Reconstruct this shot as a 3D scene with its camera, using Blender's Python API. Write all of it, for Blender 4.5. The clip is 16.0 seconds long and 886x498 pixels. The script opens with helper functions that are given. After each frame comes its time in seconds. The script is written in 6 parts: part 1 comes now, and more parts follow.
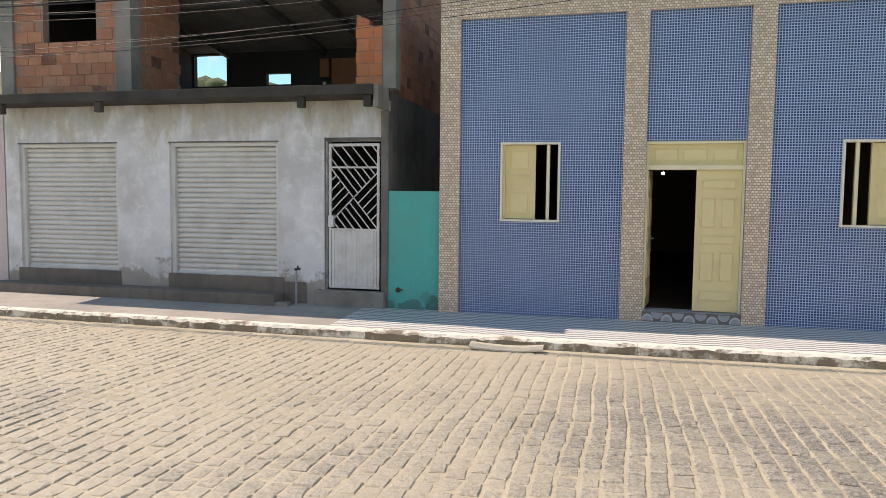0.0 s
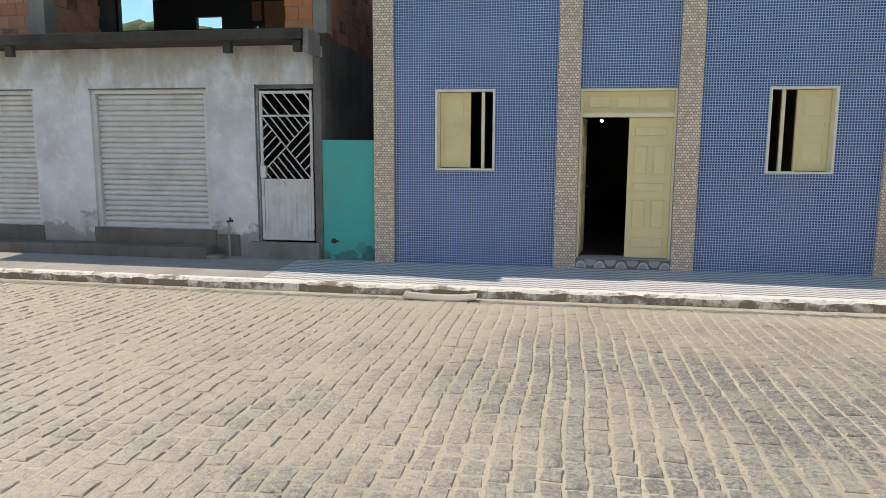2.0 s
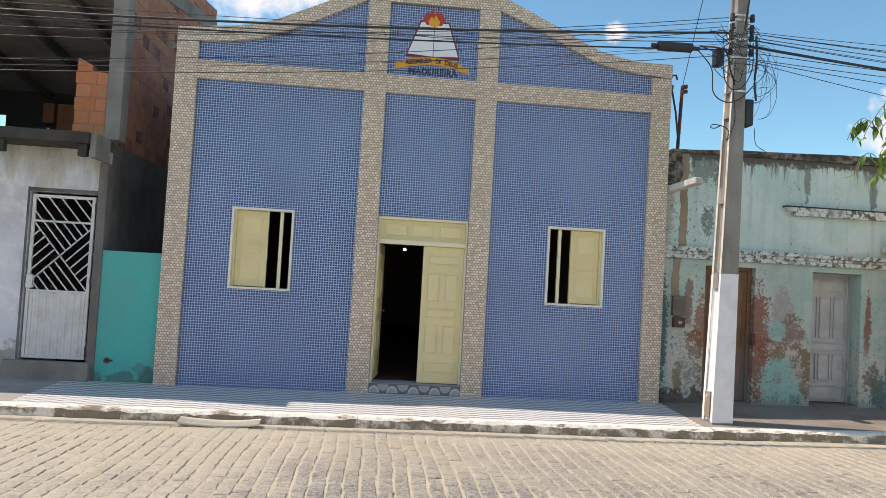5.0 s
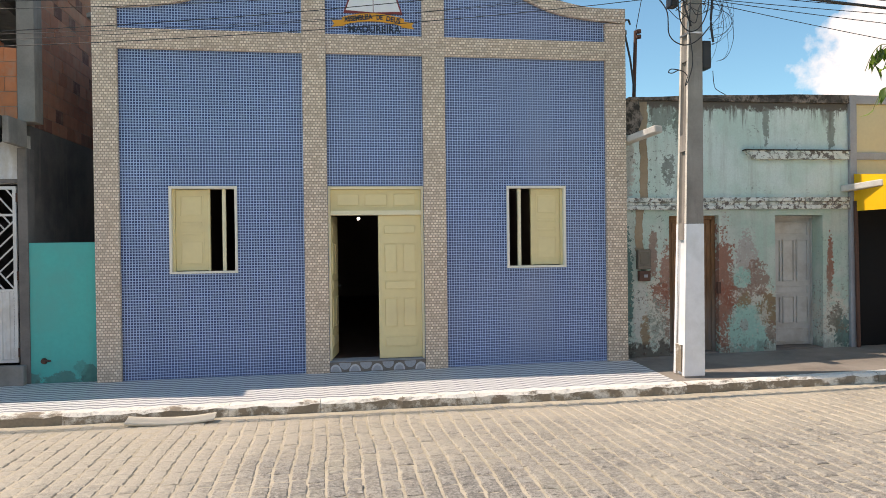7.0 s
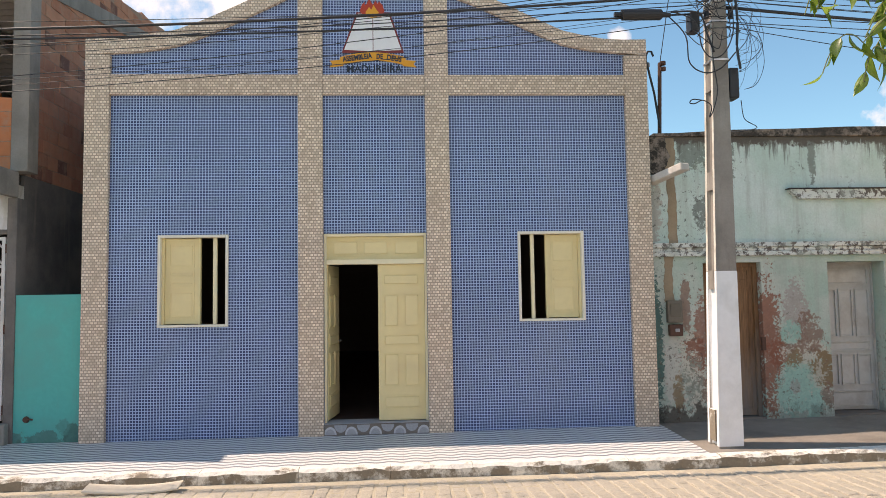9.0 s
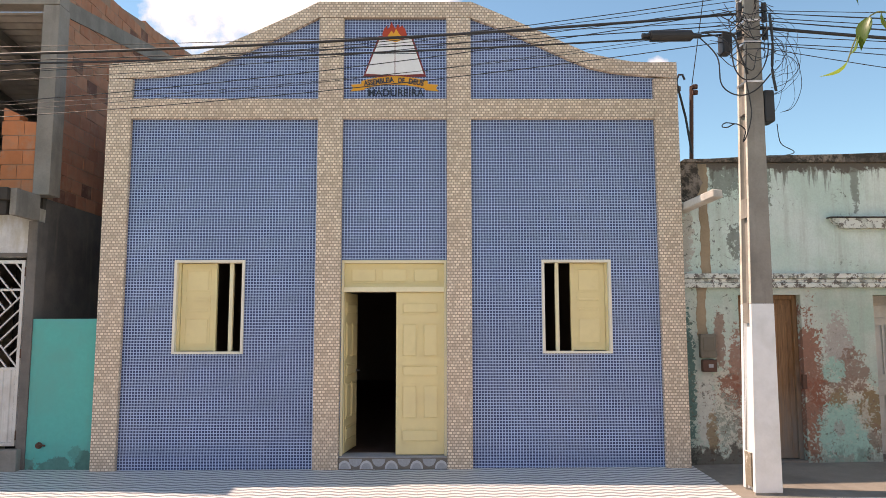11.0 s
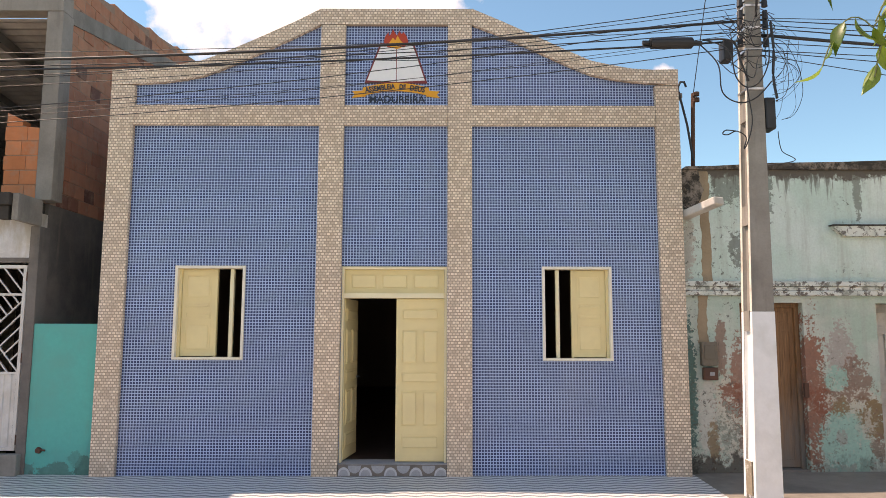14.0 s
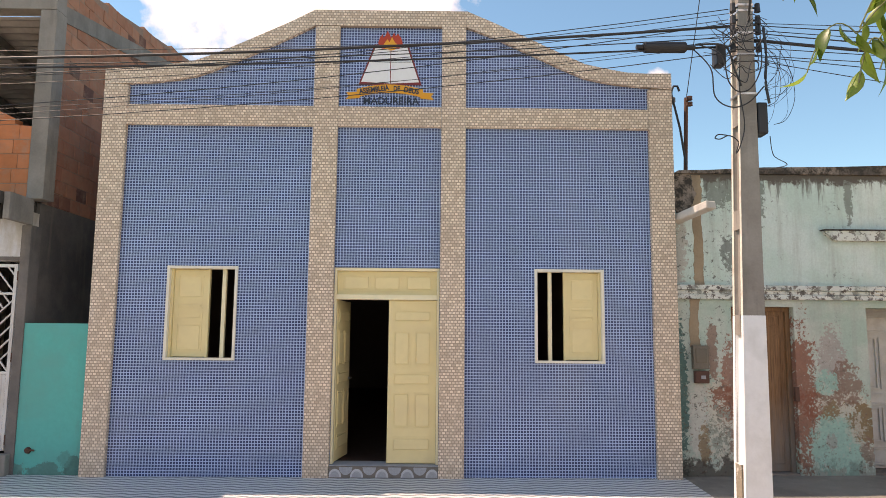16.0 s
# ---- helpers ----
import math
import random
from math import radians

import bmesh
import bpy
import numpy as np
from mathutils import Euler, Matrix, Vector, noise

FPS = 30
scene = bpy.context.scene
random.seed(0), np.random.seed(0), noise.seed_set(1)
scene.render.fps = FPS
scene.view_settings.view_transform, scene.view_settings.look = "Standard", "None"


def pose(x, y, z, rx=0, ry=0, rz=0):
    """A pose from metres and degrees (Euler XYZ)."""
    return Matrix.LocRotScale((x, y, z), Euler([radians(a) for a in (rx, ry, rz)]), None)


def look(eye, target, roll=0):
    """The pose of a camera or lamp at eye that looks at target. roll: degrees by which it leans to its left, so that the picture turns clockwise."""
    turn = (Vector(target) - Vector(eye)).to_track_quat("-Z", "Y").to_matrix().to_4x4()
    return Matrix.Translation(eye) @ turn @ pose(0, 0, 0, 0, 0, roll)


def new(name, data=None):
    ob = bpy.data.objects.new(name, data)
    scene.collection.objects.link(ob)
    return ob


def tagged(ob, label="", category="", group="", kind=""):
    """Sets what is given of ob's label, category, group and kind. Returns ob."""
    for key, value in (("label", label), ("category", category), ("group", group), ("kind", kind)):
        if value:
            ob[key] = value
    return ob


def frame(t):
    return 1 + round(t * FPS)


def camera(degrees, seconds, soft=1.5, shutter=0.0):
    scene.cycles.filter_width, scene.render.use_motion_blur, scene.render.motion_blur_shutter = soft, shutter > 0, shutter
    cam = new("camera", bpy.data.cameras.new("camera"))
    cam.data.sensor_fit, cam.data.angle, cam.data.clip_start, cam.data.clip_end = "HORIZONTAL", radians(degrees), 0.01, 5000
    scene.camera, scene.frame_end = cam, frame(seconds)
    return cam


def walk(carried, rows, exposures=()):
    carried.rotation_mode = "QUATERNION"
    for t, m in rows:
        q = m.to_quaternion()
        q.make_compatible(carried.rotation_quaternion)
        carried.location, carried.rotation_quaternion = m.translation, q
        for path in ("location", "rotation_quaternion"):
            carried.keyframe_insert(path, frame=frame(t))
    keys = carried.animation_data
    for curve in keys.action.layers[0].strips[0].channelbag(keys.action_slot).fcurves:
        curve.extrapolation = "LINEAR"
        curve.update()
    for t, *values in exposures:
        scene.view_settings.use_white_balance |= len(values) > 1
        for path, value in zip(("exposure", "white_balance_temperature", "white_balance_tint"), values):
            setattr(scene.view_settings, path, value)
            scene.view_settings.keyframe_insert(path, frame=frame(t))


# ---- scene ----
cam = camera(63.97, 16.0, soft=0.7)
PATH = [
    (0, -1.061, -10.776, 1.796, 85.83, -0.58, 13.76),
    (0.5, -0.927, -10.770, 1.802, 84.55, 1.08, 9.64),
    (1, -0.835, -10.735, 1.798, 83.99, 2.06, 8.42),
    (1.5, -0.810, -10.784, 1.797, 81.61, 2.77, 8.46),
    (2, -0.853, -10.661, 1.793, 81.79, -0.27, 9.73),
    (2.5, -0.770, -10.627, 1.799, 74.93, 0.88, 8.57),
    (3, -0.690, -10.559, 1.795, 80.78, -2.16, 3.27),
    (3.5, -0.605, -10.558, 1.784, 81.52, -0.43, -0.62),
    (4, -0.583, -10.556, 1.775, 89.43, -4.17, -1.33),
    (4.5, -0.573, -10.641, 1.735, 92.58, -4.59, -3.67),
    (7, -0.529, -10.114, 1.825, 89.47, 0.73, -8.43),
    (7.5, -0.221, -9.930, 1.822, 88.89, -0.39, -10.47),
    (8, -0.029, -9.642, 1.853, 90.72, 0.95, -12.95),
    (8.5, 0.143, -9.546, 1.798, 92.72, 4.45, -9.07),
    (9, 0.379, -9.398, 1.780, 93.86, 0.92, -3.20),
    (9.5, 0.456, -9.273, 1.797, 96.01, -0.49, -2.70),
    (12, 0.653, -9.096, 1.796, 96.31, 0.45, 0.89),
    (12.5, 0.659, -9.096, 1.798, 97.04, 0.40, 0.11),
    (13, 0.665, -9.098, 1.793, 97.38, 0.00, -0.52),
    (13.5, 0.655, -9.105, 1.797, 97.29, 0.09, 0.07),
    (14, 0.653, -9.104, 1.795, 96.69, -0.17, 0.04),
    (14.5, 0.648, -9.104, 1.797, 96.43, -0.25, -0.14),
    (15, 0.673, -9.093, 1.796, 96.54, -0.47, -0.43),
    (15.5, 0.677, -9.100, 1.798, 96.66, -0.37, -0.36),
    (16, 0.667, -9.107, 1.794, 96.85, -0.52, -0.49),
]
EXPOSURES = [(0.0, 0.24, 7900, 20), (1.0, 0.22, 7750, 19), (2.0, 0.06, 7400, 17), (3.0, -0.13, 7050, 16), (3.5, -0.07, 6950, 16), (4.5, 0.27, 7250, 18), (7.0, 0.28, 7650, 20), (9.0, 0.40, 8050, 24), (12.0, 0.56, 8700, 29), (16.0, 0.56, 8700, 29)]
walk(cam, [(t, pose(*row)) for t, *row in PATH], EXPOSURES)

# ---- light ----
SUN = Vector((-0.72, 0.14, 1.0))
world = bpy.data.worlds.new("sky")
scene.world = world
world.use_nodes = True
wn, wl = world.node_tree.nodes, world.node_tree.links
wn.clear()
sky = wn.new("ShaderNodeTexSky")
sky.sky_type, sky.sun_disc = "NISHITA", False
sky.sun_elevation = math.atan2(1.0, math.hypot(0.72, 0.14))
sky.sun_rotation = math.atan2(-0.72, 0.14)
sky.air_density, sky.dust_density, sky.ozone_density = 1.0, 0.1, 2.5
SKY_STRENGTH = 0.15


def wnode(kind, **inputs):
    n = wn.new(kind)
    for k, v in inputs.items():
        n.inputs[k].default_value = v
    return n


coord = wn.new("ShaderNodeTexCoord")


def cloud(direction, width, height, soft, puffs=9.0):
    """A mask round a direction of the sky: an uneven patch of cumulus."""
    d = Vector(direction).normalized()
    side = d.cross(Vector((0, 0, 1))).normalized()
    up = side.cross(d)
    puff = wn.new("ShaderNodeTexNoise")
    puff.inputs["Scale"].default_value, puff.inputs["Detail"].default_value = puffs, 8.0
    puff.inputs["Roughness"].default_value = 0.6
    wl.new(coord.outputs["Generated"], puff.inputs["Vector"])
    acc = []
    for axis, size in ((side, width), (up, height)):
        dot = wn.new("ShaderNodeVectorMath")
        dot.operation = "DOT_PRODUCT"
        wl.new(coord.outputs["Generated"], dot.inputs[0])
        dot.inputs[1].default_value = axis / size
        sq = wn.new("ShaderNodeMath")
        sq.operation = "MULTIPLY"
        wl.new(dot.outputs["Value"], sq.inputs[0])
        wl.new(dot.outputs["Value"], sq.inputs[1])
        acc.append(sq)
    total = wn.new("ShaderNodeMath")
    wl.new(acc[0].outputs[0], total.inputs[0])
    wl.new(acc[1].outputs[0], total.inputs[1])
    mixed = wn.new("ShaderNodeMath")
    mixed.operation = "MULTIPLY_ADD"
    wl.new(puff.outputs["Fac"], mixed.inputs[0])
    mixed.inputs[1].default_value = -3.2
    wl.new(total.outputs[0], mixed.inputs[2])
    ramp = wn.new("ShaderNodeMapRange")
    ramp.inputs["From Min"].default_value, ramp.inputs["From Max"].default_value = -0.75 + soft, -0.75 - soft
    wl.new(mixed.outputs[0], ramp.inputs["Value"])
    front = wn.new("ShaderNodeVectorMath")
    front.operation = "DOT_PRODUCT"
    wl.new(coord.outputs["Generated"], front.inputs[0])
    front.inputs[1].default_value = d
    ahead = wn.new("ShaderNodeMath")
    ahead.operation = "GREATER_THAN"
    wl.new(front.outputs["Value"], ahead.inputs[0])
    ahead.inputs[1].default_value = 0.2
    both = wn.new("ShaderNodeMath")
    both.operation = "MULTIPLY"
    wl.new(ramp.outputs[0], both.inputs[0])
    wl.new(ahead.outputs[0], both.inputs[1])
    return both


CLOUDS = [((-0.20, 1.0, 0.545), 0.225, 0.16, 0.25), ((0.32, 1.0, 0.374), 0.012, 0.011, 1.15, 60.0), ((1.03, 1.0, 0.27), 0.155, 0.14, 0.25, 12.0),
          ((0.775, 1.0, 0.325), 0.022, 0.014, 0.6, 40.0), ((-1.3, 1.0, 0.35), 0.3, 0.12, 0.4), ((0.6, -1.0, 0.5), 0.5, 0.2, 0.4), ((-0.9, -0.8, 0.6), 0.4, 0.2, 0.4)]
mask = None
for c in CLOUDS:
    m = cloud(*c)
    if mask is None:
        mask = m
    else:
        top = wn.new("ShaderNodeMath")
        top.operation = "MAXIMUM"
        wl.new(mask.outputs[0], top.inputs[0])
        wl.new(m.outputs[0], top.inputs[1])
        mask = top
clear = wnode("ShaderNodeBackground", Strength=SKY_STRENGTH)
tone = wn.new("ShaderNodeVectorMath")
tone.operation = "MULTIPLY"
wl.new(sky.outputs["Color"], tone.inputs[0])
tone.inputs[1].default_value = (0.66, 1.03, 1.045)
wl.new(tone.outputs[0], clear.inputs["Color"])
white = wnode("ShaderNodeBackground", Color=(0.95, 0.97, 1.0, 1), Strength=0.95)
blend = wn.new("ShaderNodeMixShader")
wl.new(mask.outputs[0], blend.inputs["Fac"])
wl.new(clear.outputs[0], blend.inputs[1])
wl.new(white.outputs[0], blend.inputs[2])
wout = wn.new("ShaderNodeOutputWorld")
wl.new(blend.outputs[0], wout.inputs["Surface"])

sun_data = bpy.data.lights.new("sun", "SUN")
sun_data.energy, sun_data.angle, sun_data.color = 4.0, radians(0.53), (1.0, 0.95, 0.86)
sun = new("sun", sun_data)
sun.matrix_world = look(SUN * 30, (0, 0, 0))


# ---- materials ----
class Mat:
    """A node material built step by step; colours are plain rgb."""

    def __init__(self, name, rough=0.8, metal=0.0, spec=0.5):
        self.m = bpy.data.materials.new(name)
        self.m.use_nodes = True
        self.t = self.m.node_tree
        self.n, self.l = self.t.nodes, self.t.links
        self.bsdf = self.n["Principled BSDF"]
        self.bsdf.inputs["Roughness"].default_value = rough
        self.bsdf.inputs["Metallic"].default_value = metal
        self.bsdf.inputs["Specular IOR Level"].default_value = spec
        self.geo = self.n.new("ShaderNodeNewGeometry")
        self.pos = self.geo.outputs["Position"]

    def put(self, socket, value):
        if isinstance(value, bpy.types.NodeSocket):
            self.l.new(value, socket)
        elif isinstance(value, (tuple, list)) and len(value) == 3 and socket.type == "RGBA":
            socket.default_value = (*value, 1)
        else:
            socket.default_value = value

    def math(self, op, a, b=0.0, c=0.0):
        n = self.n.new("ShaderNodeMath")
        n.operation = op
        for s, v in zip(n.inputs, (a, b, c)):
            self.put(s, v)
        return n.outputs[0]

    def scaled(self, x, y, z, vec=None):
        n = self.n.new("ShaderNodeVectorMath")
        n.operation = "MULTIPLY"
        self.put(n.inputs[0], vec or self.pos)
        n.inputs[1].default_value = (x, y, z)
        return n.outputs[0]

    def xyz(self):
        n = self.n.new("ShaderNodeSeparateXYZ")
        self.l.new(self.pos, n.inputs[0])
        return n.outputs

    def noise(self, scale, detail=4.0, vec=None, rough=0.55, distort=0.0):
        n = self.n.new("ShaderNodeTexNoise")
        self.put(n.inputs["Vector"], vec or self.pos)
        for k, v in (("Scale", scale), ("Detail", detail), ("Roughness", rough), ("Distortion", distort)):
            n.inputs[k].default_value = v
        return n.outputs["Fac"]

    def ramp(self, v, lo, hi, a=0.0, b=1.0):
        n = self.n.new("ShaderNodeMapRange")
        self.put(n.inputs["Value"], v)
        for k, x in (("From Min", lo), ("From Max", hi), ("To Min", a), ("To Max", b)):
            self.put(n.inputs[k], x)
        return n.outputs[0]

    def mix(self, fac, a, b, mode="MIX"):
        n = self.n.new("ShaderNodeMix")
        n.data_type, n.blend_type = "RGBA", mode
        self.put(n.inputs[0], fac)
        self.put(n.inputs[6], a)
        self.put(n.inputs[7], b)
        return n.outputs[2]

    def random(self):
        return self.n.new("ShaderNodeObjectInfo").outputs["Random"]

    def island(self):
        return self.geo.outputs["Random Per Island"]

    def tint(self, colour, value, lo=0.75, hi=1.2):
        """Brightness that varies with value between lo and hi."""
        k = self.ramp(value, 0.0, 1.0, lo, hi)
        n = self.n.new("ShaderNodeVectorMath")
        n.operation = "SCALE"
        self.put(n.inputs[0], colour if isinstance(colour, bpy.types.NodeSocket) else tuple(colour))
        self.put(n.inputs["Scale"], k)
        return n.outputs[0]

    def bump(self, height, strength=0.3, distance=0.01):
        n = self.n.new("ShaderNodeBump")
        n.inputs["Strength"].default_value, n.inputs["Distance"].default_value = strength, distance
        self.put(n.inputs["Height"], height)
        self.l.new(n.outputs[0], self.bsdf.inputs["Normal"])

    def done(self, colour, rough=None):
        self.put(self.bsdf.inputs["Base Color"], colour)
        if rough is not None:
            self.put(self.bsdf.inputs["Roughness"], rough)
        return self.m


def plain(name, colour, rough=0.7, metal=0.0, grain=30.0, vary=0.12, relief=0.15, second=None, patch=2.0, spec=0.5, rand=0.0):
    """Paint, metal or plaster with fine grain, patches of a second colour and a little relief."""
    k = Mat(name, rough, metal, spec)
    fine = k.noise(grain, 5.0)
    c = k.tint(colour, fine, 1 - vary * 1.5, 1 + vary * 1.5)
    if second:
        c = k.mix(k.ramp(k.noise(patch, 6.0, rough=0.65), 0.47, 0.66), c, second)
    if rand:
        c = k.tint(c, k.random(), 1 - rand, 1 + rand)
    k.bump(fine, relief, 0.006)
    return k.done(c, k.ramp(fine, 0.2, 0.8, max(0.02, rough - 0.08), min(1, rough + 0.08)))


def mosaic_material(name, one, two, joint, wide, high, gap, shift, rough, relief_by=0.5, deep=0.003):
    k = Mat(name, rough)
    x, y, z = k.xyz()
    comb = k.n.new("ShaderNodeCombineXYZ")
    k.l.new(k.math("ADD", x, y), comb.inputs[0])
    k.l.new(z, comb.inputs[1])
    b = k.n.new("ShaderNodeTexBrick")
    b.offset, b.offset_frequency, b.squash = shift, 2, 1.0
    k.l.new(comb.outputs[0], b.inputs["Vector"])
    for key, v in (("Color1", (*one, 1)), ("Color2", (*two, 1)), ("Mortar", (*joint, 1)), ("Scale", 1.0), ("Mortar Size", gap), ("Mortar Smooth", 0.05),
                   ("Bias", 0.0), ("Brick Width", wide), ("Row Height", high)):
        b.inputs[key].default_value = v
    sheet = k.noise(1.1, 5.0)
    fine = k.noise(26.0, 3.0)
    c = k.tint(b.outputs["Color"], sheet, 0.82, 1.18)
    c = k.tint(c, fine, 0.85, 1.15)
    dust = k.ramp(k.noise(0.7, 7.0, vec=k.scaled(1.0, 1.0, 0.35), rough=0.7), 0.5, 0.8, 0.0, 0.35)
    c = k.mix(dust, c, k.mix(0.5, c, (0.42, 0.42, 0.43)))
    relief = k.math("SUBTRACT", 1.0, b.outputs["Fac"])
    k.bump(k.math("ADD", relief, k.math("MULTIPLY", fine, 0.25)), relief_by, deep)
    return k.done(c, k.ramp(b.outputs["Fac"], 0.0, 1.0, rough, 0.8))


BLUE_TILE = mosaic_material("blue_mosaic", (0.014, 0.037, 0.13), (0.022, 0.052, 0.165), (0.38, 0.51, 0.74), 0.0375, 0.0375, 0.0054, 0.0, 0.3)
STONE_TILE = mosaic_material("beige_stone_mosaic", (0.94, 0.79, 0.645), (0.60, 0.455, 0.34), (0.43, 0.335, 0.26), 0.047, 0.0365, 0.0055, 0.5, 0.5, 0.8, 0.006)


def render_wall(name, colour, stain, damp, base=0.7, rough=0.9):
    """Cement render with patches, runs and a damp foot with a shape of its own."""
    k = Mat(name, rough, spec=0.25)
    x, y, z = k.xyz()
    big, mid, fine = k.noise(0.9, 6.0, rough=0.6), k.noise(4.0, 6.0), k.noise(45.0, 4.0)
    c = k.mix(k.ramp(big, 0.42, 0.62), colour, stain)
    c = k.mix(k.ramp(k.noise(0.75, 8.0, rough=0.7), 0.52, 0.68, 0.0, 0.7), c, k.mix(0.5, damp, stain))
    runs = k.noise(2.6, 6.0, vec=k.scaled(2.2, 2.2, 0.25), rough=0.65)
    c = k.mix(k.ramp(runs, 0.53, 0.75, 0.0, 0.55), c, damp)
    c = k.tint(c, mid, 0.82, 1.18)
    c = k.tint(c, fine, 0.88, 1.12)
    k.bump(k.math("ADD", mid, k.math("MULTIPLY", fine, 0.4)), 0.35, 0.012)
    return k.done(c)


SHOP_RENDER = render_wall("shop_render", (0.745, 0.74, 0.75), (0.565, 0.55, 0.53), (0.41, 0.365, 0.30))


def shop_front_material():
    """Whitish cement wash, browned by rain under the eave and by damp at the foot."""
    k = Mat("shop_front_wash", 0.9, spec=0.25)
    x, y, z = k.xyz()
    big, mid, fine = k.noise(1.1, 5.0, rough=0.55), k.noise(4.5, 6.0, rough=0.6), k.noise(45.0, 4.0)
    c = k.mix(k.ramp(big, 0.42, 0.58), (0.70, 0.71, 0.745), (0.57, 0.57, 0.585))
    c = k.mix(k.ramp(mid, 0.52, 0.66, 0.0, 0.5), c, (0.80, 0.80, 0.80))
    rain = k.math("ADD", z, k.math("MULTIPLY", k.math("SUBTRACT", k.noise(1.7, 7.0, vec=k.scaled(1.6, 1.6, 0.5), rough=0.65), 0.5), 3.4))
    c = k.mix(k.ramp(rain, 2.75, 3.15, 0.0, 0.75), c, (0.50, 0.46, 0.395))
    c = k.mix(k.ramp(rain, 3.35, 3.6, 0.0, 0.6), c, (0.33, 0.295, 0.24))
    damp = k.math("ADD", z, k.math("MULTIPLY", k.math("SUBTRACT", k.noise(4.0, 8.0, rough=0.68), 0.5), 1.6))
    c = k.mix(k.ramp(damp, 0.50, 0.36, 0.0, 0.75), c, (0.30, 0.265, 0.225))
    c = k.tint(c, mid, 0.86, 1.14)
    c = k.tint(c, fine, 0.9, 1.1)
    k.bump(k.math("ADD", mid, k.math("MULTIPLY", fine, 0.4)), 0.35, 0.012)
    return k.done(c)


SHOP_FRONT = shop_front_material()
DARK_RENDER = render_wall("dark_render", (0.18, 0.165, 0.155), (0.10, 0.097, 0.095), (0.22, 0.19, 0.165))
CONCRETE = render_wall("raw_concrete", (0.29, 0.27, 0.245), (0.215, 0.20, 0.18), (0.14, 0.125, 0.115))
GREY_BAND = render_wall("grey_paint", (0.36, 0.37, 0.39), (0.33, 0.33, 0.35), (0.27, 0.26, 0.25))
SLAB_BLACK = render_wall("dark_slab", (0.05, 0.045, 0.042), (0.085, 0.075, 0.067), (0.035, 0.033, 0.032))
PLINTH = render_wall("plinth_cement", (0.22, 0.19, 0.165), (0.165, 0.145, 0.13), (0.10, 0.092, 0.085))
PAVE_CEMENT = render_wall("pavement_cement", (0.40, 0.37, 0.34), (0.33, 0.31, 0.29), (0.27, 0.25, 0.23))
PAVE_DIRT = render_wall("dirty_pavement", (0.27, 0.24, 0.205), (0.20, 0.175, 0.15), (0.33, 0.29, 0.24))
CREAM = plain("cream_paint", (0.80, 0.67, 0.36), 0.5, grain=12, vary=0.05, relief=0.06, second=(0.75, 0.62, 0.34), patch=3.0)
WINDOW_TRIM = plain("off_white_trim", (0.82, 0.77, 0.64), 0.5, grain=14, vary=0.06, relief=0.05, second=(0.74, 0.70, 0.60), patch=4.0)
CREAM_EDGE = plain("cream_trim", (0.84, 0.75, 0.50), 0.45, grain=14, vary=0.05, relief=0.05)
# Near-black colour that stands in for the shade of unlit rooms.
SHADE_DARK = plain("interior_shade", (0.05, 0.042, 0.04), 0.8)
YELLOW_WALL = plain("yellow_wall", (0.63, 0.54, 0.34), 0.85, grain=18, vary=0.06, second=(0.58, 0.50, 0.33), patch=1.0)
BLACK_WALL = plain("black_wall", (0.009, 0.009, 0.01), 0.75, grain=14, vary=0.2, spec=0.2)
AWNING = plain("yellow_awning", (0.90, 0.50, 0.01), 0.5, grain=60, vary=0.05, second=(0.84, 0.45, 0.01), patch=2.0)
WHITE_METAL = plain("white_metal", (0.66, 0.66, 0.65), 0.45, grain=16, vary=0.06, second=(0.56, 0.55, 0.53), patch=3.0, relief=0.05)
SHUTTER_METAL = plain("shutter_metal", (0.66, 0.65, 0.63), 0.42, grain=9, vary=0.05, second=(0.58, 0.56, 0.53), patch=2.0, relief=0.05)
LIME_WHITE = plain("lime_paint", (0.80, 0.80, 0.80), 0.85, grain=14, vary=0.06, second=(0.70, 0.70, 0.69), patch=2.5)
RUST = plain("rusty_iron", (0.105, 0.05, 0.035), 0.85, grain=25, vary=0.3, relief=0.4)
BLACK_PLASTIC = plain("black_plastic", (0.02, 0.02, 0.022), 0.5, grain=25, vary=0.2)
CABLE = plain("cable_sheath", (0.025, 0.025, 0.027), 0.55, vary=0.2)
CABLE_PALE = plain("pale_cable", (0.55, 0.54, 0.52), 0.5, vary=0.1)
ALU = plain("bare_aluminium", (0.55, 0.55, 0.55), 0.35, 0.9, vary=0.08)


def wood_material():
    k = Mat("weathered_wood", 0.7)
    grain = k.noise(9.0, 8.0, vec=k.scaled(6.0, 6.0, 0.35), rough=0.65, distort=0.6)
    x, y, z = k.xyz()
    c = k.mix(k.ramp(grain, 0.35, 0.7), (0.15, 0.07, 0.03), (0.34, 0.17, 0.075))
    grey = k.ramp(k.math("ADD", k.ramp(z, 0.2, 1.7, 0.45, 0.0), k.math("MULTIPLY", k.noise(3.0, 5.0, vec=k.scaled(4, 4, 0.5)), 0.6)), 0.45, 0.8)
    c = k.mix(grey, c, (0.21, 0.18, 0.155))
    k.bump(grain, 0.5, 0.008)
    return k.done(c)


WOOD_WORN = wood_material()


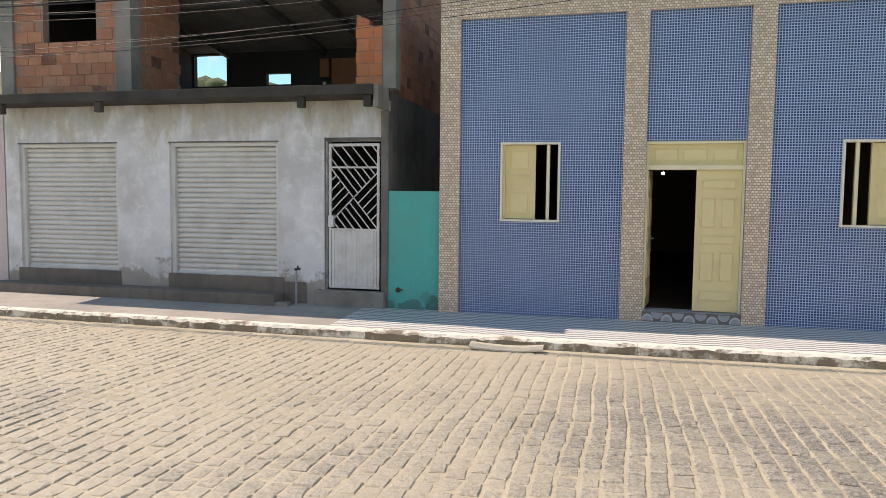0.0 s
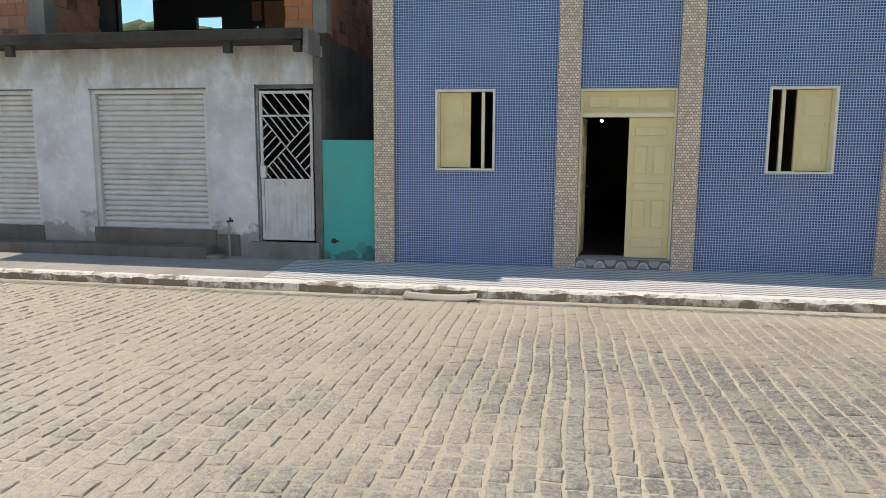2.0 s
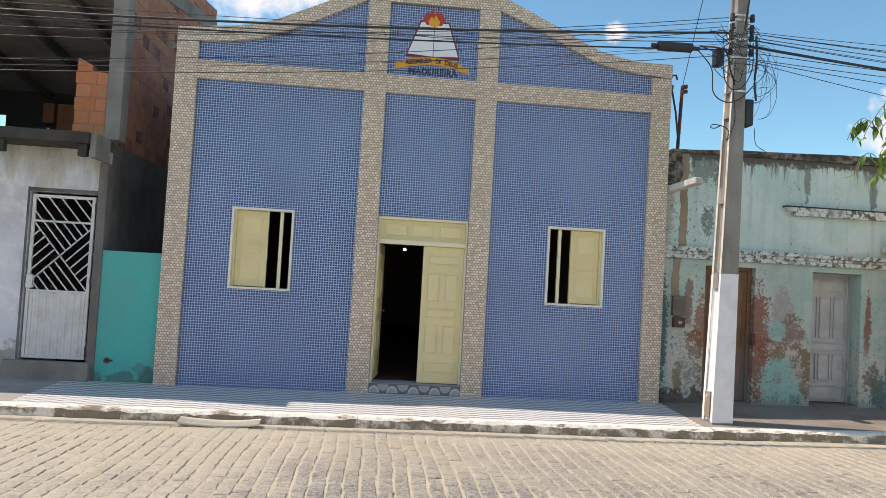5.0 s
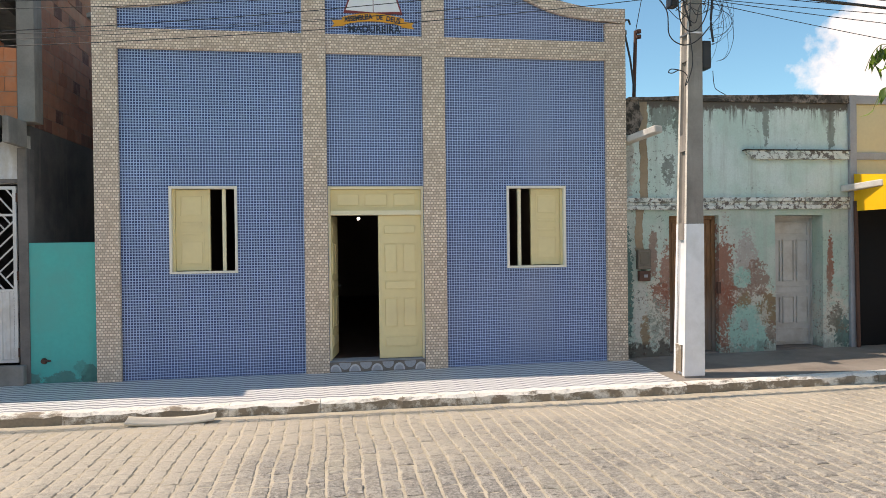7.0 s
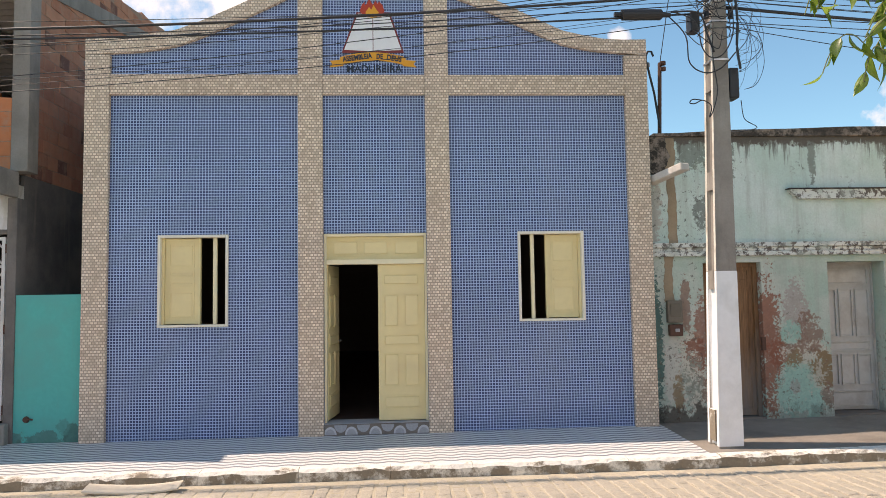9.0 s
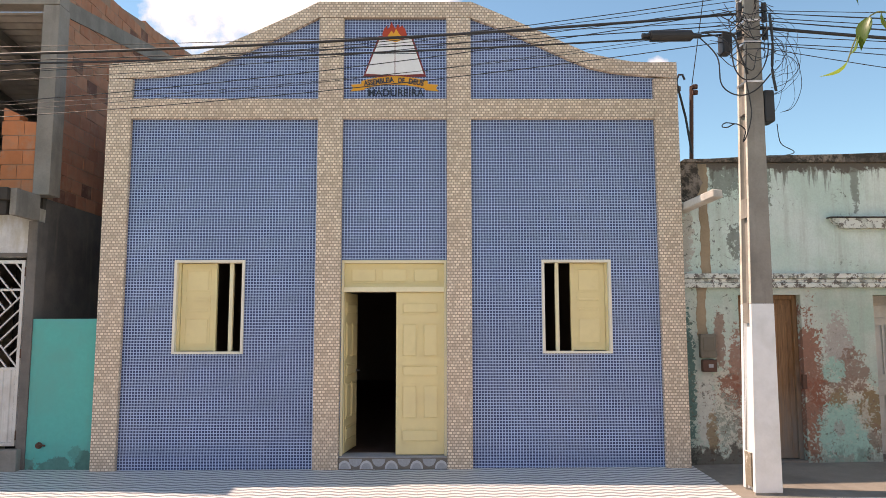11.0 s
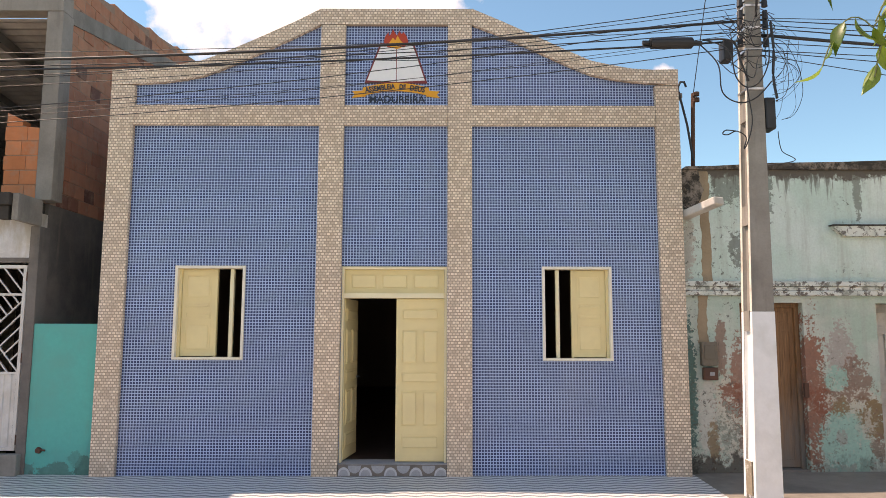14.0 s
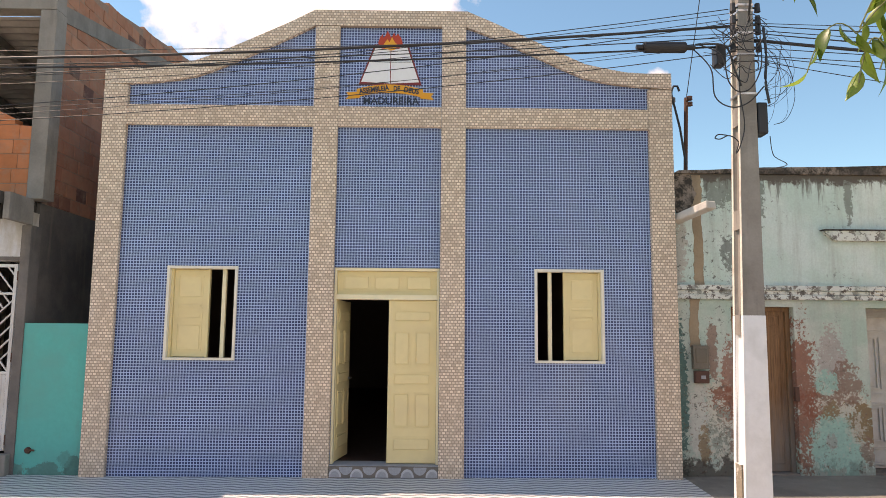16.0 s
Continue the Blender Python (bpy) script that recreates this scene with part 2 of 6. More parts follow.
def ragged_edge(k, fine=20.0, coarse=5.0, by=7.5):
    """An uneven offset that frays the edges of stains and flaking."""
    a = k.math("MULTIPLY", k.noise(fine, 9.0, rough=0.7), 0.6)
    b = k.math("MULTIPLY", k.noise(coarse, 8.0, rough=0.65), 0.6)
    return k.math("MULTIPLY", k.math("SUBTRACT", k.math("ADD", a, b), 0.6), by)


def blots(k, c, rows, frayed, grainy, lo=0.62, hi=1.38):
    """Patches of another layer: centre, half width, half height, colour, cover."""
    x, y, z = k.xyz()
    for cx, cz, rx, rz, tone, cover in rows:
        dx = k.math("DIVIDE", k.math("SUBTRACT", x, cx), rx)
        dz = k.math("DIVIDE", k.math("SUBTRACT", z, cz), rz)
        near = k.math("ADD", k.math("ADD", k.math("MULTIPLY", dx, dx), k.math("MULTIPLY", dz, dz)), frayed)
        c = k.mix(k.ramp(near, 1.08, 0.82, 0.0, cover), c, k.tint(tone, grainy, lo, hi))
    return c


def teal_material():
    k = Mat("teal_paint", 0.75)
    fine = k.noise(20.0, 5.0)
    c = k.tint((0.045, 0.44, 0.40), fine, 0.9, 1.1)
    c = k.mix(k.ramp(k.noise(1.2, 6.0, rough=0.65), 0.45, 0.66), c, (0.07, 0.39, 0.355))
    c = k.mix(k.ramp(k.noise(5.0, 8.0, vec=k.scaled(1.6, 1.6, 0.35), rough=0.7), 0.56, 0.7, 0.0, 0.35), c, (0.10, 0.30, 0.27))
    frayed = ragged_edge(k, 12.0, 5.0, 6.0)
    c = blots(k, c, ((-4.25, 0.02, 0.28, 0.12, (0.07, 0.17, 0.15), 0.75), (-3.86, 0.06, 0.13, 0.16, (0.05, 0.15, 0.13), 0.85), (-4.58, 0.05, 0.10, 0.13, (0.10, 0.19, 0.17), 0.7), (-4.0, 0.20, 0.09, 0.10, (0.06, 0.26, 0.23), 0.7)), frayed, fine)
    k.bump(fine, 0.2, 0.006)
    return k.done(c)


TEAL = teal_material()


def peeling_material():
    """Old mint paint over red, ochre and grey layers, with mould at the top and soot at the foot."""
    k = Mat("peeling_mint_paint", 0.92, spec=0.2)
    x, y, z = k.xyz()
    big = k.noise(1.3, 7.0, rough=0.62)
    flakes = k.noise(9.0, 9.0, rough=0.72)
    fine = k.noise(42.0, 5.0)
    upper = k.mix(k.ramp(k.noise(1.8, 5.0), 0.4, 0.6), (0.50, 0.63, 0.57), (0.60, 0.69, 0.65))
    lower = k.mix(k.ramp(big, 0.42, 0.6), (0.39, 0.51, 0.44), (0.52, 0.57, 0.51))
    c = k.mix(k.ramp(z, 2.28, 2.40), lower, upper)
    # soft grey weathering in long runs
    runs = k.noise(3.0, 7.0, vec=k.scaled(2.6, 2.6, 0.2), rough=0.68)
    c = k.mix(k.ramp(runs, 0.50, 0.68, 0.0, 0.5), c, (0.38, 0.41, 0.37))
    frayed = ragged_edge(k)
    torn = ragged_edge(k, 26.0, 9.0, 9.0)
    red, rust, ochre, cream = (0.29, 0.115, 0.075), (0.27, 0.165, 0.125), (0.26, 0.175, 0.095), (0.56, 0.53, 0.45)
    grey, dark, teal, deep = (0.36, 0.33, 0.30), (0.105, 0.105, 0.092), (0.30, 0.51, 0.44), (0.07, 0.16, 0.145)
    c = blots(k, c, (
        (5.79, 1.48, 0.19, 0.42, (0.39, 0.33, 0.305), 0.8), (5.42, 1.00, 0.17, 0.98, red, 0.9), (5.56, 0.92, 0.22, 0.20, red, 0.9), (5.95, 1.20, 0.20, 0.26, rust, 0.85),
        (5.70, 1.20, 0.14, 0.16, teal, 0.9), (5.95, 0.92, 0.42, 0.16, cream, 0.85), (5.74, 0.84, 0.13, 0.13, ochre, 0.9), (6.16, 0.68, 0.24, 0.28, ochre, 0.95),
        (5.76, 0.42, 0.30, 0.36, teal, 0.95), (6.02, 0.26, 0.20, 0.22, teal, 0.9), (6.20, 0.34, 0.10, 0.16, rust, 0.8), (5.74, 0.48, 0.07, 0.10, grey, 0.7),
        (4.34, 0.72, 0.24, 0.60, cream, 0.85), (4.24, 1.62, 0.07, 0.34, rust, 0.85), (4.45, 1.28, 0.10, 0.42, red, 0.8), (4.02, 0.70, 0.13, 0.56, (0.52, 0.52, 0.47), 0.9),
        (4.10, 0.40, 0.07, 0.28, ochre, 0.85), (3.83, 1.00, 0.085, 0.90, deep, 0.92), (7.22, 1.45, 0.055, 0.40, red, 0.9), (7.20, 1.05, 0.05, 0.25, rust, 0.8),
        (7.30, 0.55, 0.22, 0.38, cream, 0.8), (7.42, 0.28, 0.14, 0.30, deep, 0.85)), frayed, flakes, 0.7, 1.3)
    # flaking bits: red and dark flecks through the pale layer, cream rims round the bare patches
    c = blots(k, c, ((4.36, 0.78, 0.20, 0.50, red, 0.9), (4.30, 0.55, 0.18, 0.40, (0.30, 0.36, 0.31), 0.8), (5.92, 1.02, 0.34, 0.12, rust, 0.85), (7.30, 0.55, 0.18, 0.30, (0.17, 0.16, 0.125), 0.85),
                     (6.08, 0.62, 0.12, 0.22, cream, 0.7), (4.52, 0.35, 0.12, 0.3, (0.30, 0.2, 0.15), 0.8)), k.math("ADD", torn, 0.55), flakes, 0.7, 1.3)
    # mould under the coping, and scattered dark flakes over the upper wall
    soot = ragged_edge(k, 24.0, 7.0, 8.0)
    c = blots(k, c, ((4.80, 3.66, 0.20, 0.46, (0.17, 0.20, 0.175), 0.8), (4.42, 3.75, 0.24, 0.26, (0.16, 0.18, 0.155), 0.75), (6.13, 3.70, 0.055, 0.40, (0.20, 0.22, 0.195), 0.85), (7.25, 3.62, 0.07, 0.55, (0.20, 0.22, 0.195), 0.85),
                     (4.90, 2.86, 0.035, 0.26, (0.22, 0.24, 0.21), 0.75), (4.50, 2.92, 0.10, 0.24, dark, 0.7), (3.85, 2.95, 0.10, 0.46, (0.44, 0.41, 0.36), 0.85)), soot, flakes, 0.7, 1.3)
    speck = k.ramp(k.noise(15.0, 9.0, rough=0.75, distort=0.5), 0.575, 0.61)
    where = k.math("MAXIMUM", k.ramp(k.noise(1.9, 5.0, vec=k.scaled(1.0, 1.0, 0.8)), 0.52, 0.66), k.ramp(x, 4.85, 4.3, 0.0, 1.0))
    where = k.math("MAXIMUM", where, k.math("MULTIPLY", k.ramp(z, 2.3, 1.5, 0.0, 0.8), k.ramp(k.noise(3.4, 5.0), 0.42, 0.58)))
    c = k.mix(k.math("MULTIPLY", speck, k.math("MULTIPLY", where, 0.85)), c, dark)
    bits = k.math("MULTIPLY", k.ramp(k.noise(24.0, 9.0, rough=0.75), 0.55, 0.585), k.math("MULTIPLY", k.ramp(z, 1.5, 1.0), k.ramp(k.noise(2.7, 5.0), 0.42, 0.56)))
    c = k.mix(k.math("MULTIPLY", bits, 0.85), c, k.mix(k.ramp(k.noise(6.0, 4.0), 0.47, 0.53), cream, (0.20, 0.12, 0.09)))
    drips = k.noise(5.5, 8.0, vec=k.scaled(2.2, 2.2, 0.12), rough=0.72)
    mould = k.ramp(k.math("ADD", drips, k.ramp(z, 3.45, 3.95, -0.06, 0.14)), 0.60, 0.66)
    c = k.mix(k.math("MULTIPLY", mould, k.ramp(z, 3.1, 3.8, 0.0, 0.85)), c, (0.15, 0.15, 0.13))
    cap = k.ramp(k.math("ADD", z, k.math("MULTIPLY", flakes, 0.42)), 4.03, 4.08)
    c = k.mix(cap, c, (0.13, 0.115, 0.10))
    foot = k.ramp(k.math("ADD", z, k.math("MULTIPLY", k.noise(8.0, 8.0, vec=k.scaled(1.2, 1.2, 0.8), rough=0.72), -1.0)), -0.24, -0.34)
    c = k.mix(k.math("MULTIPLY", foot, k.ramp(x, 5.2, 4.4, 0.4, 0.85)), c, (0.075, 0.060, 0.050))
    c = k.tint(c, fine, 0.84, 1.16)
    k.bump(k.math("ADD", k.math("MULTIPLY", flakes, 1.2), k.math("MULTIPLY", fine, 0.35)), 0.6, 0.008)
    return k.done(c)


PEELING = peeling_material()


def cornice_material():
    k = Mat("peeling_white_lime", 0.92, spec=0.2)
    flakes = k.noise(11.0, 9.0, rough=0.72)
    c = k.mix(k.ramp(flakes, 0.50, 0.54), (0.66, 0.68, 0.63), (0.15, 0.13, 0.115))
    c = k.mix(k.ramp(k.noise(4.0, 5.0), 0.5, 0.62, 0.0, 0.6), c, (0.42, 0.47, 0.42))
    k.bump(flakes, 0.5, 0.008)
    return k.done(c)


CORNICE = cornice_material()


def coping_material():
    k = Mat("blackened_coping", 0.95, spec=0.2)
    flakes = k.noise(9.0, 9.0, rough=0.75)
    c = k.mix(k.ramp(flakes, 0.45, 0.56), (0.055, 0.048, 0.04), (0.27, 0.22, 0.185))
    c = k.mix(k.ramp(k.noise(2.0, 5.0), 0.45, 0.6, 0.0, 0.7), c, (0.06, 0.052, 0.046))
    k.bump(flakes, 0.8, 0.015)
    return k.done(c)


COPING = coping_material()


def brick_material(name, one, two, burnt=0.91):
    k = Mat(name, 0.9, spec=0.2)
    r = k.random()
    c = k.mix(r, one, two)
    c = k.mix(k.ramp(k.math("FRACT", k.math("MULTIPLY", r, 7.31)), burnt, burnt + 0.02), c, (0.19, 0.09, 0.07))
    c = k.tint(c, k.noise(6.0, 6.0), 0.75, 1.25)
    c = k.mix(k.ramp(k.noise(5.0, 8.0, rough=0.7), 0.48, 0.68, 0.0, 0.65), c, (0.40, 0.255, 0.185))
    grooves = k.noise(30.0, 3.0, vec=k.scaled(0.1, 0.1, 1.0))
    k.bump(grooves, 0.4, 0.006)
    return k.done(c)


BRICK = brick_material("clay_block", (0.39, 0.165, 0.105), (0.50, 0.235, 0.15))
BRICK_NEW = brick_material("orange_clay_block", (0.50, 0.165, 0.07), (0.58, 0.225, 0.115), 2.0)


def joined_brick_material():
    k = Mat("clay_block_mass", 0.9, spec=0.2)
    c = k.mix(k.island(), (0.36, 0.13, 0.07), (0.50, 0.21, 0.12))
    c = k.tint(c, k.noise(7.0, 6.0), 0.75, 1.25)
    k.bump(k.noise(25.0, 4.0), 0.4, 0.006)
    return k.done(c)


BRICK_MASS = joined_brick_material()
MORTAR = plain("mortar", (0.33, 0.215, 0.16), 0.95, grain=30, vary=0.25, relief=0.5)


def sett_material(name, joined):
    """Granite setts: grey to mauve, with sand rubbed over them."""
    k = Mat(name, 0.55, spec=0.6)
    x, y, z = k.xyz()
    r = k.island() if joined else k.random()
    c = k.mix(r, (0.225, 0.207, 0.178), (0.335, 0.308, 0.265))
    c = k.mix(k.ramp(k.math("FRACT", k.math("MULTIPLY", r, 5.7)), 0.75, 0.95), c, (0.29, 0.258, 0.22))
    speck = k.noise(70.0, 4.0, rough=0.75)
    pits = k.noise(30.0, 3.0, rough=0.6)
    c = k.tint(c, k.ramp(speck, 0.38, 0.62), 0.6, 1.4)
    c = k.mix(k.ramp(pits, 0.54, 0.62, 0.0, 0.85), c, (0.14, 0.128, 0.108))
    c = k.mix(k.ramp(pits, 0.45, 0.37, 0.0, 0.8), c, (0.45, 0.415, 0.35))
    c = k.mix(k.ramp(k.noise(2.2, 6.0), 0.56, 0.7, 0.0, 0.3), c, (0.30, 0.30, 0.20))
    sand = k.math("ADD", k.math("ADD", k.noise(0.55, 6.0, rough=0.62), k.math("MULTIPLY", k.noise(11.0, 7.0, rough=0.75), 0.55)), k.math("ADD", k.ramp(y, -4.6, -1.9, 0.0, 0.30), k.ramp(x, 0.4, -3.6, 0.0, 0.22)))
    c = k.mix(k.ramp(sand, 0.72, 1.02, 0.0, 0.8), c, k.tint((0.50, 0.44, 0.345), speck, 0.7, 1.3))
    k.bump(k.math("ADD", pits, k.math("MULTIPLY", speck, 0.4)), 1.0, 0.012)
    return k.done(c)


SETT = sett_material("granite_sett", False)
SETT_MASS = sett_material("granite_setts_mass", True)


def sand_material():
    k = Mat("road_sand", 0.95, spec=0.15)
    fine = k.noise(90.0, 4.0, rough=0.7)
    c = k.mix(k.ramp(k.noise(0.8, 6.0), 0.4, 0.62), (0.45, 0.395, 0.30), (0.55, 0.485, 0.375))
    c = k.tint(c, fine, 0.72, 1.28)
    c = k.mix(k.ramp(k.noise(26.0, 7.0, rough=0.75), 0.52, 0.64, 0.0, 0.6), c, (0.27, 0.235, 0.18))
    k.bump(k.math("ADD", fine, k.noise(12.0, 4.0)), 0.5, 0.01)
    return k.done(c)


SAND = sand_material()


def wave_material():
    """Pavement tiles with grey and white waves."""
    k = Mat("wave_tile", 0.55)
    x, y, z = k.xyz()
    swing = k.math("MULTIPLY", k.math("SINE", k.math("MULTIPLY", x, 2 * math.pi / 0.28)), 0.02)
    band = k.math("SINE", k.math("MULTIPLY", k.math("ADD", y, swing), 2 * math.pi / 0.115))
    c = k.mix(k.ramp(band, -0.5, -0.1), (0.24, 0.245, 0.255), (0.68, 0.68, 0.67))
    seam = k.math("MAXIMUM", k.ramp(k.math("PINGPONG", x, 0.18), 0.003, 0.0), k.ramp(k.math("PINGPONG", k.math("ADD", y, 0.03), 0.1725), 0.003, 0.0))
    c = k.mix(k.math("MULTIPLY", seam, 0.5), c, (0.24, 0.23, 0.22))
    c = k.tint(c, k.noise(22.0, 5.0), 0.82, 1.18)
    dirt = k.ramp(k.noise(1.6, 7.0, rough=0.68), 0.52, 0.75, 0.0, 0.35)
    c = k.mix(dirt, c, (0.44, 0.39, 0.33))
    k.bump(k.math("ADD", k.ramp(band, -0.15, 0.15), k.noise(40.0, 3.0)), 0.25, 0.004)
    return k.done(c)


WAVES = wave_material()


def kerb_material():
    k = Mat("limewashed_kerb", 0.9, spec=0.2)
    x, y, z = k.xyz()
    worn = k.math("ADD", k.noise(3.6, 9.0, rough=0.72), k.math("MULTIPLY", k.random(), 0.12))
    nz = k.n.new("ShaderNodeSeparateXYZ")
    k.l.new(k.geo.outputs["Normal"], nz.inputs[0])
    # Upward faces take more of the pale colour, upright faces more brown.
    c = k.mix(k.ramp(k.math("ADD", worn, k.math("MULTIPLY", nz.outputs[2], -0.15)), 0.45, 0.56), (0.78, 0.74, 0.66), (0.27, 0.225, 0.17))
    c = k.tint(c, k.noise(35.0, 4.0), 0.75, 1.25)
    k.bump(k.noise(14.0, 7.0, rough=0.65), 0.7, 0.02)
    return k.done(c)


KERB = kerb_material()


def leaf_material():
    k = Mat("ficus_leaf", 0.38)
    c = k.mix(k.island(), (0.05, 0.105, 0.014), (0.19, 0.27, 0.04))
    c = k.tint(c, k.noise(30.0, 3.0), 0.85, 1.15)
    k.bsdf.inputs["Transmission Weight"].default_value = 0.0
    k.bsdf.inputs["Subsurface Weight"].default_value = 0.0
    glow = k.n.new("ShaderNodeBsdfTranslucent")
    k.put(glow.inputs["Color"], k.tint(c, 0.5, 1.6, 1.6))
    both = k.n.new("ShaderNodeMixShader")
    both.inputs["Fac"].default_value = 0.4
    k.l.new(k.bsdf.outputs[0], both.inputs[1])
    k.l.new(glow.outputs[0], both.inputs[2])
    k.l.new(both.outputs[0], k.n["Material Output"].inputs["Surface"])
    return k.done(c)


LEAF = leaf_material()
BARK = plain("bark", (0.16, 0.12, 0.09), 0.9, grain=40, vary=0.25, relief=0.5)
TWIG = plain("green_twig", (0.20, 0.21, 0.09), 0.7, vary=0.15)
FAR_GREEN = plain("far_foliage", (0.06, 0.09, 0.03), 0.9, grain=3, vary=0.4, relief=0.8, second=(0.10, 0.12, 0.05), patch=0.8)
SOIL = plain("dry_soil", (0.34, 0.27, 0.19), 0.95, grain=5, vary=0.2, second=(0.25, 0.21, 0.14), patch=0.3)
RED = plain("dark_red_paint", (0.22, 0.03, 0.03), 0.6, vary=0.06)
PAGE = plain("white_paint", (0.78, 0.79, 0.80), 0.6, vary=0.04)
ORANGE = plain("orange_paint", (0.80, 0.36, 0.03), 0.6, vary=0.05)
FLAME = plain("flame_red_paint", (0.5, 0.05, 0.02), 0.6, vary=0.05)
NAVY = plain("navy_paint", (0.02, 0.035, 0.06), 0.6, vary=0.06)
ROOF_TIN = plain("fibre_cement_sheet", (0.34, 0.32, 0.30), 0.7, grain=8, vary=0.2, second=(0.24, 0.225, 0.21), patch=1.5)
TIN_DARK = plain("roof_tin", (0.20, 0.19, 0.18), 0.6, 0.2, grain=8, vary=0.2, second=(0.13, 0.12, 0.11), patch=2.0)
RUBBER = plain("tyre_rubber", (0.02, 0.02, 0.02), 0.8, vary=0.15)
CARD = plain("fibre_board", (0.64, 0.56, 0.44), 0.9, grain=20, vary=0.1)
BULB = Mat("lit_bulb")
BULB.bsdf.inputs["Emission Color"].default_value = (1, 0.97, 0.9, 1)
BULB.bsdf.inputs["Emission Strength"].default_value = 6.0
BULB = BULB.done((0.9, 0.9, 0.9))


# ---- building blocks ----
def thing(name, label, category, at=(0, 0, 0), group="", kind=""):
    ob = new(name)
    ob.empty_display_size = 0.2
    ob.location = at
    return tagged(ob, label, category, group, kind)


def part(name, bm, material, parent=None, label="", smooth=False):
    """Links a bmesh as one mesh object under a thing or a part; its coordinates are the world's."""
    me = bpy.data.meshes.new(name)
    bmesh.ops.recalc_face_normals(bm, faces=bm.faces)
    bm.to_mesh(me)
    bm.free()
    me.materials.append(material)
    if smooth:
        me.shade_smooth()
    ob = new(name, me)
    if parent is not None:
        ob.parent = parent
        root = parent
        shift = Vector(root.location)
        while root.parent is not None:
            root = root.parent
            shift += Vector(root.location)
        ob.location = -shift
    if label:
        ob["label"] = label
    return ob


def box(bm, x0, x1, y0, y1, z0, z1, bevel=0.0):
    m = Matrix.Translation(((x0 + x1) / 2, (y0 + y1) / 2, (z0 + z1) / 2)) @ Matrix.Diagonal((abs(x1 - x0), abs(y1 - y0), abs(z1 - z0), 1))
    made = bmesh.ops.create_cube(bm, size=1.0, matrix=m)
    if bevel:
        edges = list({e for v in made["verts"] for e in v.link_edges})
        bmesh.ops.bevel(bm, geom=edges, offset=bevel, segments=2, affect="EDGES", profile=0.6)
    return bm


def boxes(*rows, bevel=0.0):
    bm = bmesh.new()
    for r in rows:
        box(bm, *r, bevel=bevel)
    return bm


def rod(bm, a, b, r, r2=None, sides=10):
    a, b = Vector(a), Vector(b)
    m = Matrix.Translation((a + b) / 2) @ (b - a).to_track_quat("Z", "Y").to_matrix().to_4x4()
    bmesh.ops.create_cone(bm, cap_ends=True, segments=sides, radius1=r, radius2=r if r2 is None else r2, depth=(b - a).length, matrix=m)
    return bm


def tube(bm, points, r, sides=6):
    """A round tube along points."""
    pts = [Vector(p) for p in points]
    rings = []
    for i, p in enumerate(pts):
        d = (pts[min(i + 1, len(pts) - 1)] - pts[max(i - 1, 0)]).normalized()
        side = d.cross(Vector((0, 0, 1)))
        if side.length < 1e-3:
            side = d.cross(Vector((1, 0, 0)))
        side.normalize()
        up = side.cross(d)
        rings.append([bm.verts.new(p + (side * math.cos(2 * math.pi * k / sides) + up * math.sin(2 * math.pi * k / sides)) * r) for k in range(sides)])
    for a, b in zip(rings, rings[1:]):
        for k in range(sides):
            bm.faces.new((a[k], a[(k + 1) % sides], b[(k + 1) % sides], b[k]))
    bm.faces.new(rings[0])
    bm.faces.new(rings[-1][::-1])
    return bm


def prism(bm, outline, y0, y1):
    """An outline in x and z, pulled from y0 to y1."""
    a = [bm.verts.new((x, y0, z)) for x, z in outline]
    b = [bm.verts.new((x, y1, z)) for x, z in outline]
    bm.faces.new(a)
    bm.faces.new(b[::-1])
    for i in range(len(a)):
        j = (i + 1) % len(a)
        bm.faces.new((a[i], b[i], b[j], a[j]))
    return bm


def pierced(x0, x1, z0, z1, holes, y0, y1):
    """A wall between y0 and y1 with openings (x0, x1, z0, z1) right through it."""
    bm = bmesh.new()
    xs = sorted({x0, x1, *(h[0] for h in holes), *(h[1] for h in holes)})
    zs = sorted({z0, z1, *(h[2] for h in holes), *(h[3] for h in holes)})

    def solid(i, j):
        if not (0 <= i < len(xs) - 1 and 0 <= j < len(zs) - 1):
            return False
        cx, cz = (xs[i] + xs[i + 1]) / 2, (zs[j] + zs[j + 1]) / 2
        return not any(h[0] < cx < h[1] and h[2] < cz < h[3] for h in holes)

    store = {}

    def v(x, y, z):
        key = (round(x, 4), round(y, 4), round(z, 4))
        if key not in store:
            store[key] = bm.verts.new(key)
        return store[key]

    for i in range(len(xs) - 1):
        for j in range(len(zs) - 1):
            if not solid(i, j):
                continue
            a, b, c, d = xs[i], xs[i + 1], zs[j], zs[j + 1]
            bm.faces.new((v(a, y0, c), v(b, y0, c), v(b, y0, d), v(a, y0, d)))
            bm.faces.new((v(a, y1, c), v(a, y1, d), v(b, y1, d), v(b, y1, c)))
            if not solid(i - 1, j):
                bm.faces.new((v(a, y0, c), v(a, y0, d), v(a, y1, d), v(a, y1, c)))
            if not solid(i + 1, j):
                bm.faces.new((v(b, y0, c), v(b, y1, c), v(b, y1, d), v(b, y0, d)))
            if not solid(i, j - 1):
                bm.faces.new((v(a, y0, c), v(a, y1, c), v(b, y1, c), v(b, y0, c)))
            if not solid(i, j + 1):
                bm.faces.new((v(a, y0, d), v(b, y0, d), v(b, y1, d), v(a, y1, d)))
    return bm


